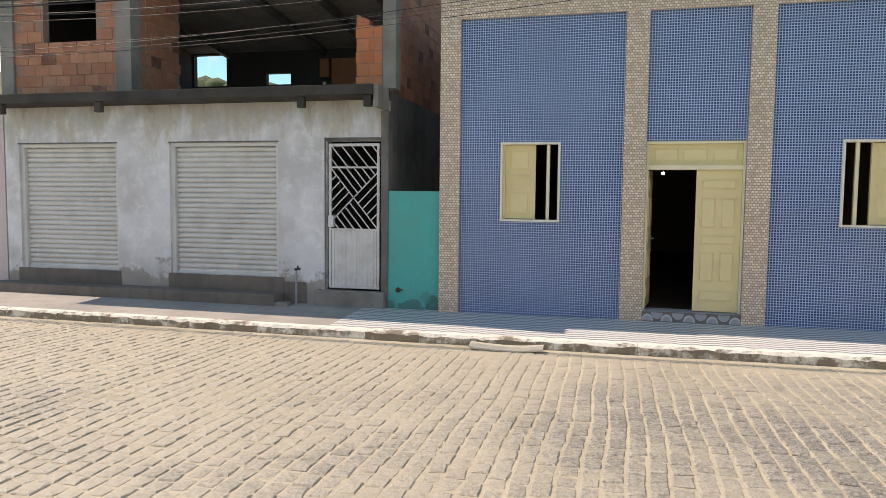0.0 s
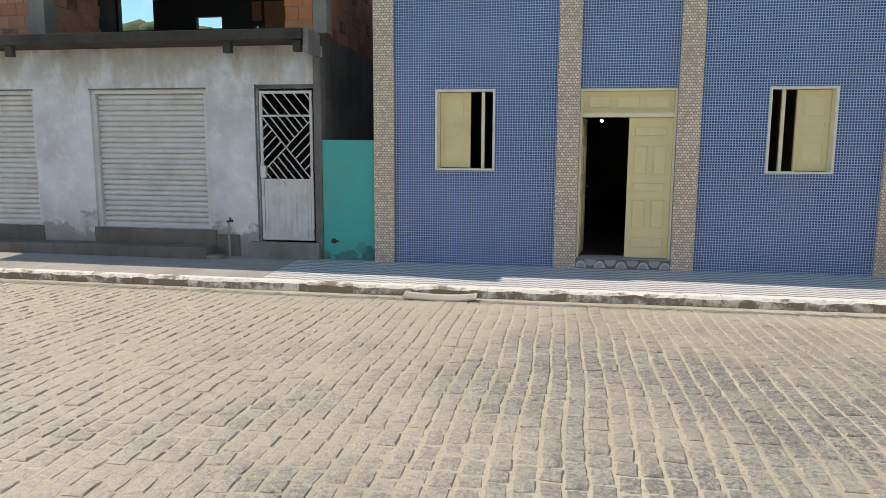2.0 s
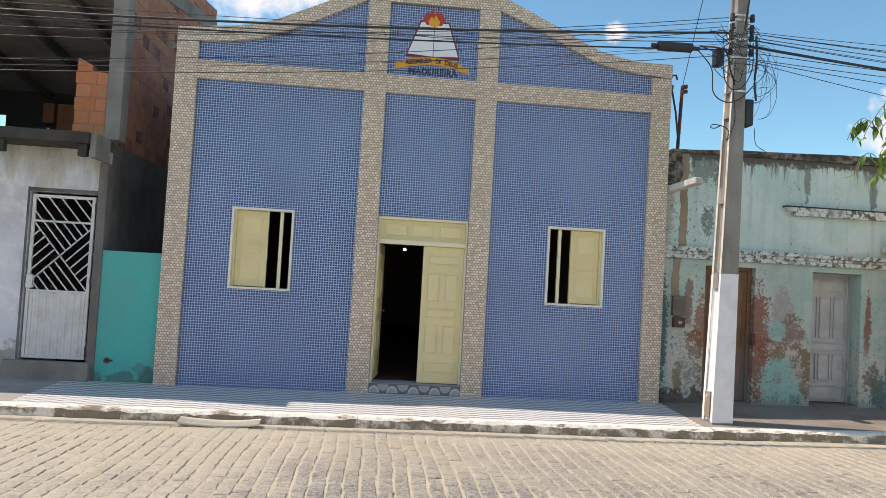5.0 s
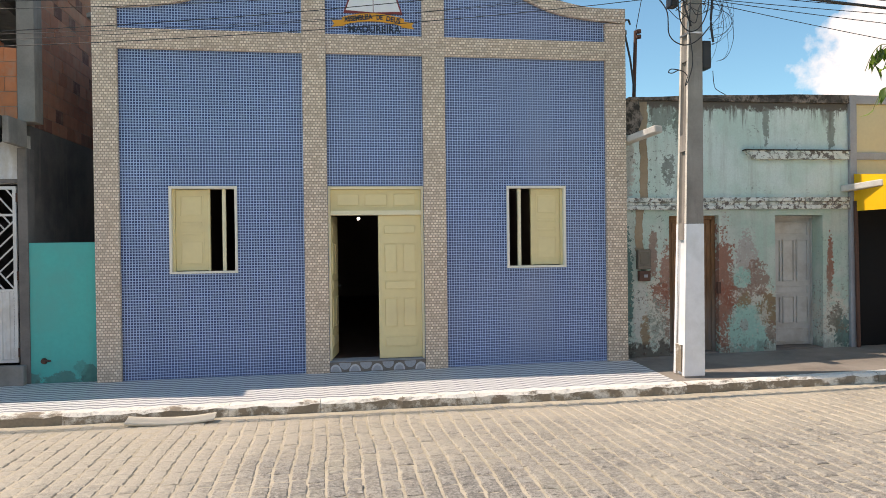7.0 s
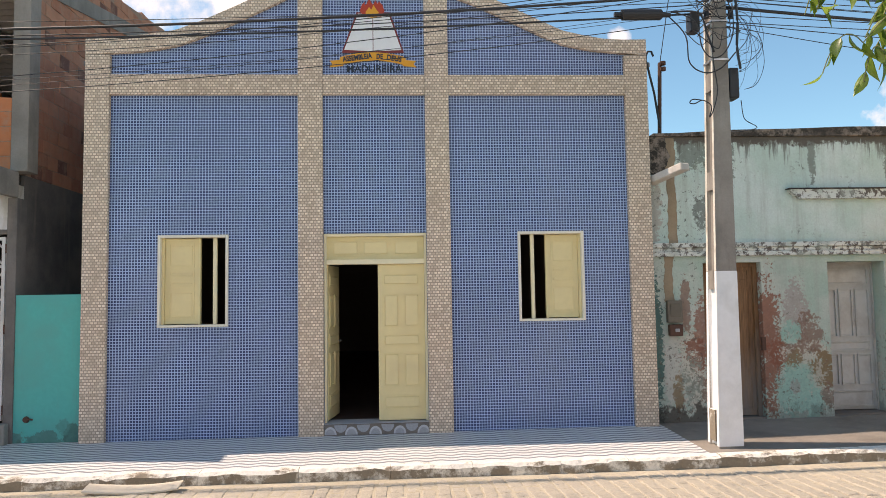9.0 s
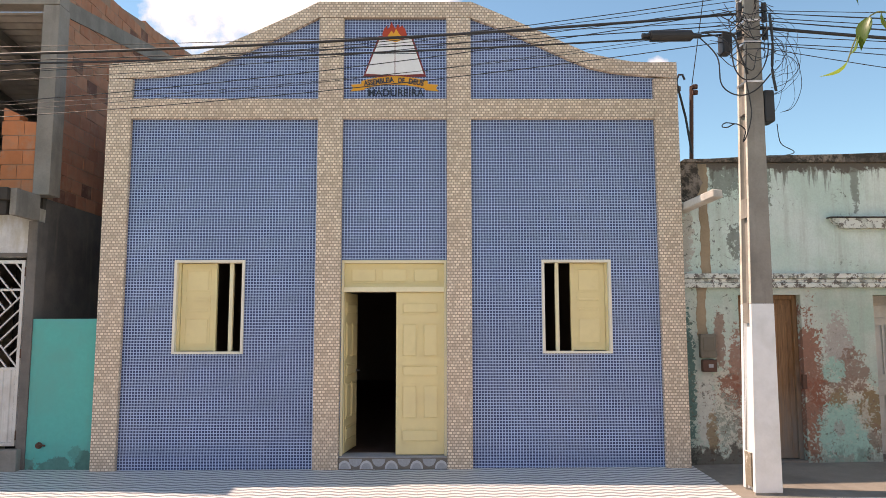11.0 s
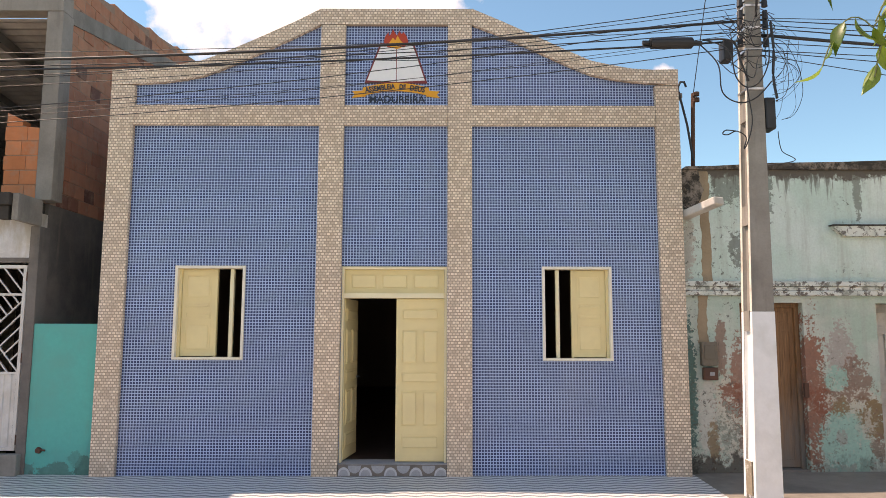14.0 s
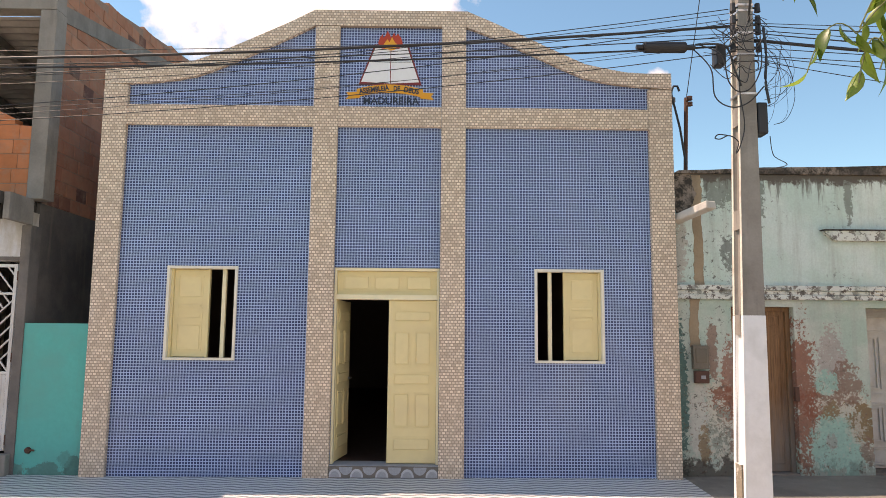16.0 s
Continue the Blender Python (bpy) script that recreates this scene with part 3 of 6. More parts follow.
GROUND_X = (-900, -40, -13, -3.75, 3.75, 7.4, 12, 40, 900)
GROUND_Z = (0.0, 0.0, 0.03, 0.0, 0.025, 0.075, 0.12, 0.3, 0.3)
KERB_Y, FAR_KERB_Y = -1.62, -11.6


def ground(x):
    return float(np.interp(x, GROUND_X, GROUND_Z))


def pave(x, y):
    """Height of the church's pavement."""
    return ground(x) + 0.03 * min(y, 0.0)


def road_z(x, y):
    u = (y - KERB_Y) / (FAR_KERB_Y - KERB_Y)
    return ground(x) - 0.185 + 0.10 * max(0.0, 1 - (2 * u - 1) ** 2)


def sheet(xs, ys, height):
    bm = bmesh.new()
    grid = [[bm.verts.new((x, y, height(x, y))) for y in ys] for x in xs]
    for i in range(len(xs) - 1):
        for j in range(len(ys) - 1):
            bm.faces.new((grid[i][j], grid[i + 1][j], grid[i + 1][j + 1], grid[i][j + 1]))
    return bm


# ---- ground, road, pavement ----
def sand_height(x, y):
    near = max(0.0, 1 - abs(y - KERB_Y) / 1.3)
    return road_z(x, y) + 0.007 * near + 0.001 + 0.003 * noise.noise((x * 0.7, y * 0.7, 3.1)) + 0.003 * max(0.0, min(1.0, -x / 3)) + 0.004 * noise.noise((x * 4, y * 4, 1.0))


tagged(part("ground", sheet([-900, -200, -60, 60, 200, 900], [-900, -200, -60, 60, 200, 900], lambda x, y: -0.75), SOIL), "dry bare soil reaching to the horizon", "ground", kind="structure")
xs = [-60 + 2 * i for i in range(22)] + [-16 + 0.25 * i for i in range(1, 120)] + [14 + 2 * i for i in range(24)]
ys = [FAR_KERB_Y + 0.5 * i for i in range(6)] + [FAR_KERB_Y + 2.6 + 0.25 * i for i in range(30)]
ys = [y for y in ys if y < KERB_Y - 0.05] + [KERB_Y - 0.02, KERB_Y + 0.05]
road = tagged(part("road", sheet(xs, ys, sand_height), SAND, smooth=True), "sandy street paved with worn grey granite setts", "road", kind="structure")

XP = sorted({x for x in GROUND_X if abs(x) < 45} | set(range(-40, 41)) | {-5.0, 3.80})


def pave_strip(name, x0, x1, material, label):
    bm = bmesh.new()
    use = [x for x in XP if x0 <= x <= x1]
    top = [[bm.verts.new((x, y, pave(x, y) if y < 0.01 else pave(x, 0))) for y in (KERB_Y + 0.14, -1.0, -0.4, 0.0, 0.6)] for x in use]
    low = [[bm.verts.new((x, y, -0.8)) for y in (KERB_Y + 0.14, 0.6)] for x in use]
    for i in range(len(use) - 1):
        for j in range(4):
            bm.faces.new((top[i][j], top[i + 1][j], top[i + 1][j + 1], top[i][j + 1]))
        bm.faces.new((low[i][0], low[i + 1][0], top[i + 1][0], top[i][0]))
    return tagged(part(name, bm, material), label, "pavement", kind="structure")


pave_strip("pavement_1", -40, -5.0, PAVE_CEMENT, "grey trowelled cement pavement before the shop")
pave_strip("pavement_2", -5.0, 3.80, WAVES, "pavement of grey and white wave-patterned tiles")
pave_strip("pavement_3", 3.80, 40, PAVE_DIRT, "worn dirty brown cement pavement before the old houses")
tagged(part("pavement_4", boxes((-60, 60, -16, FAR_KERB_Y, -0.8, 0.0)), PAVE_CEMENT), "plain cement pavement across the street", "pavement", kind="structure")
# Unseen wall, added behind the camera to close the street and bounce sunlight.
tagged(part("wall_opposite", boxes((-40, 40, -16.4, -16.0, -0.8, 3.6)), SHOP_RENDER), "unseen plain pale wall added across the street to bounce light", "wall", kind="structure")

LAMP = Vector((-0.05, 6.4, 2.40))
UPPER_HOLES = [(-11.85, -10.91, 4.60, 5.40), (-9.8, -9.12, 4.6, 4.88), (-8.3, -8.18, 4.5, 4.65)]


# ---- church ----
ROOM = plain("church_interior", (0.50, 0.42, 0.34), 0.8)
church = thing("church_building", "church tiled in blue mosaic with beige stone pilasters and gable", "church", (0, 0, 0))
DOOR = (-0.662, 0.698, -0.4, 2.64)
WIN_L = (-2.805, -1.90, 1.44, 2.64)
WIN_R = (1.92, 2.815, 1.44, 2.64)
part("wall", pierced(-3.74, 3.74, -0.4, 4.70, [DOOR, WIN_L, WIN_R], 0.03, 0.24), BLUE_TILE, church, "wall of small glazed blue mosaic tiles with pale joints")
OUT = [(-3.75, 5.24), (-3.3, 5.275), (-2.95, 5.31), (-2.6, 5.365), (-2.3, 5.475), (-1.85, 5.68), (-1.34, 5.92), (-1.01, 6.095)]
OUT_R = [(1.02, 6.105), (1.4, 5.94), (1.9, 5.71), (2.3, 5.52), (2.6, 5.385), (2.85, 5.33), (3.15, 5.275), (3.42, 5.262), (3.75, 5.268)]
IN = [(-3.435, 5.035), (-3.1, 5.07), (-2.8, 5.11), (-2.53, 5.165), (-2.25, 5.275), (-1.8, 5.48), (-1.34, 5.705), (-1.01, 5.875)]
IN_R = [(1.02, 5.88), (1.4, 5.735), (1.9, 5.505), (2.3, 5.315), (2.6, 5.19), (2.85, 5.135), (3.1, 5.10), (3.437, 5.05)]
gable = [(-3.74, 4.70)] + [(x, z - 0.04) for x, z in OUT] + [(x, z - 0.04) for x, z in OUT_R] + [(3.74, 4.70)]
part("gable_wall", prism(bmesh.new(), gable, 0.03, 0.22), BLUE_TILE, church, "gable field of blue mosaic tiles")
for x0, x1, top in ((-3.75, -3.435, 5.03), (3.437, 3.75, 5.045)):
    part("pilaster", boxes((x0, x1, -0.035, 0.26, -0.4, top), bevel=0.006), STONE_TILE, church, "pilaster clad in beige stone mosaic")
for x0, x1 in ((-0.99, -0.664), (0.70, 1.02)):
    part("pilaster", boxes((x0, x1, -0.035, 0.05, -0.4, 5.875), bevel=0.006), STONE_TILE, church, "pilaster clad in beige stone mosaic")
for x0, x1 in ((-3.433, -0.992), (-0.662, 0.698), (1.022, 3.435)):
    part("band", boxes((x0, x1, -0.032, 0.05, 4.50, 4.768), bevel=0.005), STONE_TILE, church, "level band of beige stone mosaic")


def coping(outer, inner):
    bm = bmesh.new()
    prism(bm, outer + inner[::-1], -0.035, 0.25)
    return bm


part("coping", coping([OUT[0]] + OUT[1:], [(-3.75, 5.032)] + IN[1:]), STONE_TILE, church, "curved gable coping of beige stone mosaic")
part("coping", coping(OUT_R, IN_R[:-1] + [(3.75, 5.047)]), STONE_TILE, church, "curved gable coping of beige stone mosaic")
part("coping", boxes((-1.008, 1.018, -0.035, 0.25, 5.88, 6.10), bevel=0.004), STONE_TILE, church, "flat top coping of beige stone mosaic")
part("side_wall", boxes((-3.74, -3.58, 0.262, 13, -0.4, 5.0)), SHOP_RENDER, church)
part("side_wall", boxes((3.58, 3.74, 0.262, 13, -0.4, 5.0)), SHOP_RENDER, church)
part("back_wall", boxes((-3.58, 3.58, 12.84, 13, -0.4, 5.0)), SHOP_RENDER, church)
bm = bmesh.new()
prism(bm, [(-3.9, 4.98), (0.0, 5.75), (3.9, 4.98), (3.9, 5.04), (0.0, 5.81), (-3.9, 5.04)], 0.262, 13.2)
part("roof", bm, TIN_DARK, church)
for row in ((-3.578, -3.57, 0.3, 12.8, 0.15, 4.3), (3.57, 3.578, 0.3, 12.8, 0.15, 4.3), (-3.57, 3.57, 12.79, 12.8, 0.15, 4.3), (-3.578, 3.578, 0.3, 12.8, 4.302, 4.32)):
    part("inner_lining", boxes(row), ROOM, church)
part("inner_floor", boxes((-3.57, 3.57, 0.26, 12.8, -0.2, 0.15)), plain("brown_floor_tile", (0.095, 0.052, 0.04), 0.5, grain=6, vary=0.2), church, "dark brown tiled floor")


def panelled(bm, x0, x1, z0, z1, y, thick, panels, raise_by=0.012, proud=0.009):
    """A leaf with raised fields, its face at y towards the street."""
    box(bm, x0, x1, y, y + thick, z0, z1, 0.004)
    for a, b, c, d in panels:
        px0, px1 = x0 + (x1 - x0) * a, x0 + (x1 - x0) * b
        pz0, pz1 = z0 + (z1 - z0) * c, z0 + (z1 - z0) * d
        rim = 0.014
        box(bm, px0, px1, y - proud, y + 0.01, pz0, pz0 + rim)
        box(bm, px0, px1, y - proud, y + 0.01, pz1 - rim, pz1)
        box(bm, px0, px0 + rim, y - proud, y + 0.01, pz0 + rim, pz1 - rim)
        box(bm, px1 - rim, px1, y - proud, y + 0.01, pz0 + rim, pz1 - rim)
        box(bm, px0 + 0.028, px1 - 0.028, y - raise_by, y + 0.01, pz0 + 0.028, pz1 - 0.028, 0.007)
    return bm


LEAF_FIELDS = [(0.1, 0.9, 0.86, 0.94), (0.1, 0.46, 0.59, 0.81), (0.54, 0.9, 0.59, 0.81), (0.1, 0.9, 0.47, 0.55),
               (0.1, 0.46, 0.21, 0.43), (0.54, 0.9, 0.21, 0.43), (0.1, 0.9, 0.07, 0.16)]
SILL_Z = 0.165
doorway = part("door_frame", boxes((-0.66, -0.628, 0.04, 0.18, SILL_Z, 2.638), (0.664, 0.696, 0.04, 0.18, SILL_Z, 2.638), (-0.628, 0.664, 0.03, 0.18, 2.228, 2.292),
                                   (-0.628, 0.664, 0.04, 0.18, 2.60, 2.638), bevel=0.004), CREAM_EDGE, church, "cream painted door frame")
part("transom", panelled(bmesh.new(), -0.626, 0.662, 2.294, 2.598, 0.10, 0.03, [(0.05, 0.33, 0.15, 0.85), (0.36, 0.64, 0.15, 0.85), (0.68, 0.96, 0.15, 0.85)]), CREAM, doorway, "cream panelled transom")
leaf = part("door_leaf", panelled(bmesh.new(), 0.045, 0.662, SILL_Z + 0.01, 2.225, 0.085, 0.04, LEAF_FIELDS), CREAM, doorway, "closed cream panelled door leaf")
open_leaf = part("door_leaf", panelled(bmesh.new(), 0, 0.64, 0.0, 2.05, 0.0, 0.04, LEAF_FIELDS), CREAM, doorway, "cream panelled door leaf standing open inwards")
open_leaf.matrix_basis = pose(-0.622, 0.15, SILL_Z + 0.01, 0, 0, 82)
bm = bmesh.new()
rod(bm, (0.55, -0.05, 1.02), (0.55, -0.01, 1.02), 0.012)
rod(bm, (0.46, -0.05, 1.02), (0.56, -0.05, 1.02), 0.009)
handle = part("door_handle", bm, ALU, doorway, "metal lever handle")
handle.matrix_basis = open_leaf.matrix_basis.copy()
ARCH_GREY = plain("arch_grey", (0.52, 0.53, 0.54), 0.6)
ARCH_PALE = plain("arch_mid_grey", (0.37, 0.38, 0.40), 0.6, grain=40, vary=0.2)
step = part("doorstep", boxes((-0.662, 0.698, -0.02, 0.3, -0.4, SILL_Z - 0.01), bevel=0.006), PLINTH, church, "grey doorstep with white arches on its riser")
part("tread", boxes((-0.66, 0.696, -0.03, 0.3, SILL_Z - 0.008, SILL_Z), bevel=0.002), GREY_BAND, step)
for cx in (-0.585, -0.313, 0.0, 0.315, 0.625):
    for r1, deep in ((0.082, -0.024), (0.060, -0.027)):
        arc = [(cx + r1 * math.cos(a), 0.020 + 1.25 * r1 * math.sin(a)) for a in np.linspace(0, math.pi, 14)]
        arc = [(min(max(x, -0.655), 0.69), z) for x, z in arc]
        part("arch_inlay", prism(bmesh.new(), arc, deep, -0.01), ARCH_GREY if r1 > 0.07 else ARCH_PALE, step, "grey arch on the riser")
for cx in (-0.45, -0.157, 0.158, 0.472):
    arc = [(cx + 0.083 * math.cos(a), 0.143 - 0.095 * math.sin(a)) for a in np.linspace(0, math.pi, 14)]
    part("bowl_inlay", prism(bmesh.new(), arc[::-1], -0.024, -0.01), ARCH_PALE, step, "grey bowl shape on the riser")


def church_window(hole, mirrored):
    x0, x1, z0, z1 = hole
    f = 0.035
    frame_ob = part("window", boxes((x0, x0 + f, 0.0, 0.16, z0, z1), (x1 - f, x1, 0.0, 0.16, z0, z1), (x0 + f, x1 - f, 0.0, 0.16, z1 - f, z1),
                                    (x0 + f, x1 - f, -0.008, 0.16, z0, z0 + 0.03), bevel=0.004), WINDOW_TRIM, church, "cream window frame with one leaf open and one closed")
    a, b = x0 + f, x1 - f
    w = b - a
    fields = [(0.12, 0.88, 0.66, 0.94), (0.12, 0.88, 0.54, 0.62), (0.12, 0.88, 0.42, 0.50), (0.12, 0.88, 0.06, 0.38)]
    if mirrored:
        leaf_x, post = (b - 0.545 * w, b - 0.035), a + 0.175 * w
    else:
        leaf_x, post = (a + 0.035, a + 0.555 * w), a + 0.79 * w
    part("shutter_leaf", panelled(bmesh.new(), leaf_x[0], leaf_x[1], z0 + 0.04, z1 - f - 0.005, 0.10, 0.03, fields, 0.006), CREAM, frame_ob, "closed cream panelled shutter leaf")
    part("jamb", boxes((a if not mirrored else b - 0.033, a + 0.033 if not mirrored else b, 0.07, 0.15, z0 + 0.03, z1 - f), bevel=0.003), CREAM, frame_ob)
    edge = leaf_x[1] if not mirrored else leaf_x[0] - 0.03
    part("stile", boxes((edge + 0.002, edge + 0.03, 0.085, 0.15, z0 + 0.03, z1 - f), bevel=0.003), CREAM, frame_ob)
    part("mullion", boxes((post, post + 0.048, 0.07, 0.13, z0 + 0.03, z1 - f), bevel=0.004), CREAM_EDGE, frame_ob)


church_window(WIN_L, False)
church_window(WIN_R, True)

# painted emblem
emblem = thing("emblem", "painted emblem of open book, flame and lettered orange ribbon", "sign", (0.01, 0.03, 5.1))
part("book_cover", prism(bmesh.new(), [(-0.41, 5.085), (0.43, 5.085), (0.245, 5.645), (-0.205, 5.645)], 0.022, 0.034), RED, emblem, "dark red book cover")
for pts in ([(-0.375, 5.125), (0.008, 5.105), (0.008, 5.615), (-0.185, 5.625)], [(0.018, 5.105), (0.395, 5.125), (0.225, 5.625), (0.018, 5.615)]):
    part("page", prism(bmesh.new(), pts, 0.018, 0.026), PAGE, emblem, "blank white page")
for s in ([(-0.29, 5.40), (0.008, 5.395), (0.008, 5.403), (-0.29, 5.408)], [(0.018, 5.395), (0.31, 5.40), (0.31, 5.408), (0.018, 5.403)]):
    part("page_line", prism(bmesh.new(), s, 0.014, 0.022), NAVY, emblem)
FX, FZ = -0.065, -0.115
flame = [(-0.045, 5.70), (-0.095, 5.78), (-0.07, 5.86), (-0.03, 5.91), (-0.03, 5.85), (0.0, 5.88), (0.03, 5.955), (0.055, 5.90), (0.085, 5.86), (0.115, 5.93), (0.14, 5.88), (0.17, 5.91), (0.215, 5.85), (0.235, 5.78), (0.19, 5.70)]
part("flame", prism(bmesh.new(), [(x + FX, z + FZ) for x, z in flame], 0.016, 0.03), FLAME, emblem, "red and orange painted flame")
part("flame_core", prism(bmesh.new(), [(x + FX, z + FZ) for x, z in ((0.0, 5.69), (-0.02, 5.76), (0.03, 5.83), (0.06, 5.79), (0.09, 5.86), (0.13, 5.79), (0.16, 5.76), (0.14, 5.69))], 0.01, 0.02), ORANGE, emblem)
part("flame_foot", prism(bmesh.new(), [(0.02 + 0.06 * math.cos(a), 5.605 + 0.045 * math.sin(a)) for a in np.linspace(0, 2 * math.pi, 16, endpoint=False)], 0.006, 0.016), ORANGE, emblem)


def ribbon_z(x):
    return 5.088 - 0.085 * ((x - 0.01) / 0.5) ** 2


low = [(x, ribbon_z(x) - 0.112) for x in np.linspace(-0.43, 0.45, 13)]
high = [(x, ribbon_z(x)) for x in np.linspace(0.45, -0.43, 13)]
part("ribbon", prism(bmesh.new(), low + high, 0.012, 0.024), ORANGE, emblem, "orange ribbon lettered in dark blue")
for s in (-1, 1):
    tail = [(0.01 + s * 0.40, 4.905), (0.01 + s * 0.585, 4.885), (0.01 + s * 0.545, 4.93), (0.01 + s * 0.58, 4.975), (0.01 + s * 0.40, 4.99)]
    part("ribbon_tail", prism(bmesh.new(), tail, 0.02, 0.03), ORANGE, emblem, "folded end of the ribbon")


def words(text, x, z, size, tilt, y, wide, heavy=0.0):
    cu = bpy.data.curves.new("words", "FONT")
    cu.body, cu.size, cu.align_x, cu.align_y = text, size, "CENTER", "CENTER"
    cu.extrude, cu.offset = 0.003, heavy
    tmp = new("words", cu)
    bpy.context.view_layer.update()
    me = bpy.data.meshes.new_from_object(tmp.evaluated_get(bpy.context.evaluated_depsgraph_get()))
    bpy.data.objects.remove(tmp)
    width = max(v.co.x for v in me.vertices) - min(v.co.x for v in me.vertices)
    me.transform(Matrix.Translation((x, y, z)) @ Euler((math.pi / 2, 0, 0)).to_matrix().to_4x4() @ Matrix.Rotation(radians(tilt), 4, "Z") @ Matrix.Diagonal((wide / width, 1, 1, 1)))
    me.materials.append(NAVY)
    ob = new("lettering", me)
    ob.parent = emblem
    ob.location = -Vector(emblem.location)
    ob["label"] = "dark blue painted capital letters"
    return ob


words("ASSEMBLEIA", -0.20, 5.012, 0.098, 8, 0.009, 0.40, 0.003)
words("DE", 0.10, 5.028, 0.092, -2, 0.009, 0.085, 0.003)
words("DEUS", 0.295, 5.002, 0.098, -9, 0.009, 0.20, 0.003)
words("MADUREIRA", 0.025, 4.862, 0.135, 0, 0.026, 0.74, 0.002)

# lamp inside the church
lamp = thing("ceiling_lamp", "small bare lit bulb hanging inside the dark church", "lamp", (LAMP[0], LAMP[1], LAMP[2]))
bm = bmesh.new()
bmesh.ops.create_uvsphere(bm, u_segments=12, v_segments=8, radius=0.035, matrix=Matrix.Translation(LAMP))
part("bulb", bm, BULB, lamp, "lit white bulb", smooth=True)
part("cord", rod(bmesh.new(), (LAMP[0], LAMP[1], LAMP[2] + 0.05), (LAMP[0], LAMP[1], 4.3), 0.006), CABLE, lamp)

# teal wall of the passage
teal = thing("passage_wall", "low teal painted wall closing the passage beside the church", "wall", (-4.25, 0.15, 0), kind="structure")
bm = boxes((-4.655, -3.752, 0.08, 0.22, -0.3, 1.89), bevel=0.012)
part("wall", bm, TEAL, teal)
bm = bmesh.new()
rod(bm, (-4.45, 0.05, 0.30), (-4.45, 0.09, 0.30), 0.035, 0.045, 12)
rod(bm, (-4.43, 0.03, 0.315), (-4.36, 0.06, 0.30), 0.012)
part("pipe_stub", bm, RUST, teal, "rusty pipe stub")

# ---- shop with brick upper floor ----
shop = thing("shop_building", "grey rendered shop with roller shutters and an unfinished brick upper floor", "building", (-8.8, 0.1, 0))
Y = 0.10
SHUT1, SHUT2, GATE = (-11.74, -9.66, 0.43, 2.685), (-8.61, -6.55, 0.43, 2.685), (-5.69, -4.75, 0.27, 2.69)
part("front_wall", pierced(-12.04, -4.66, -0.3, 3.34, [SHUT1, SHUT2, (*GATE[:2], 0.20, GATE[3])], Y, Y + 0.2), SHOP_FRONT, shop, "patchy whitish cement wash with brown rain stains")
part("side_wall", boxes((-4.82, -4.66, Y + 0.202, 9, -0.3, 3.49)), DARK_RENDER, shop, "dark grey cement side wall")
part("side_wall", boxes((-12.04, -11.9, Y + 0.202, 9, -0.3, 3.49)), SHOP_RENDER, shop)
part("back_wall", boxes((-11.9, -4.82, 8.8, 9, -0.3, 3.34)), SHOP_RENDER, shop)
part("floor_slab", boxes((-11.9, -4.82, 0.302, 8.8, 3.34, 3.49)), CONCRETE, shop)
part("eave_slab", boxes((-12.08, -4.702, -0.50, 0.10, 3.345, 3.50), (-12.04, -4.702, 0.10, 0.30, 3.343, 3.50), bevel=0.012), SLAB_BLACK, shop, "very dark concrete eave slab")
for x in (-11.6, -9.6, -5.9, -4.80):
    part("bracket", boxes((x - 0.06, x + 0.06, -0.44, -0.34, 3.17, 3.343), bevel=0.01), SLAB_BLACK, shop, "very dark concrete bracket")
part("corner_block", boxes((-4.70, -4.62, -0.44, 0.098, 3.16, 3.50), bevel=0.012), CONCRETE, shop, "grey cement eave end")
part("corner_pier", boxes((-4.74, -4.615, 0.06, 0.30, -0.3, 3.158), bevel=0.012), DARK_RENDER, shop, "dark grey cement corner pier")
gs = GATE[0] - 0.002
part("gate_surround", boxes((gs - 0.032, gs, Y - 0.007, Y - 0.001, 0.25, 2.75), (gs, -4.745, Y - 0.007, Y - 0.001, 2.692, 2.745), bevel=0.002), DARK_RENDER, shop, "dark raw cement round the gate")
for hole in (SHUT1, SHUT2):
    part("lintel_edge", boxes((hole[0] - 0.02, hole[1] + 0.01, Y - 0.006, Y - 0.001, hole[3] + 0.001, hole[3] + 0.022), bevel=0.002), DARK_RENDER, shop, "thin dark strip above the shutter")
for x0, x1, top in ((-11.80, -9.62, 0.43), (-8.65, -6.45, 0.43), (-6.448, -6.05, 0.36)):
    part("plinth", boxes((x0, x1, 0.075, 0.098, -0.3, top), bevel=0.008), PLINTH, shop, "dark damp cement plinth")
part("step_bench", boxes((-12.1, -6.45, -0.30, 0.074, -0.3, 0.185), bevel=0.02), PLINTH, shop, "dark cement step along the shutters")
part("gate_step", boxes((-5.85, -4.66, -0.04, 0.098, -0.3, 0.262), bevel=0.02), CONCRETE, shop, "cement threshold")


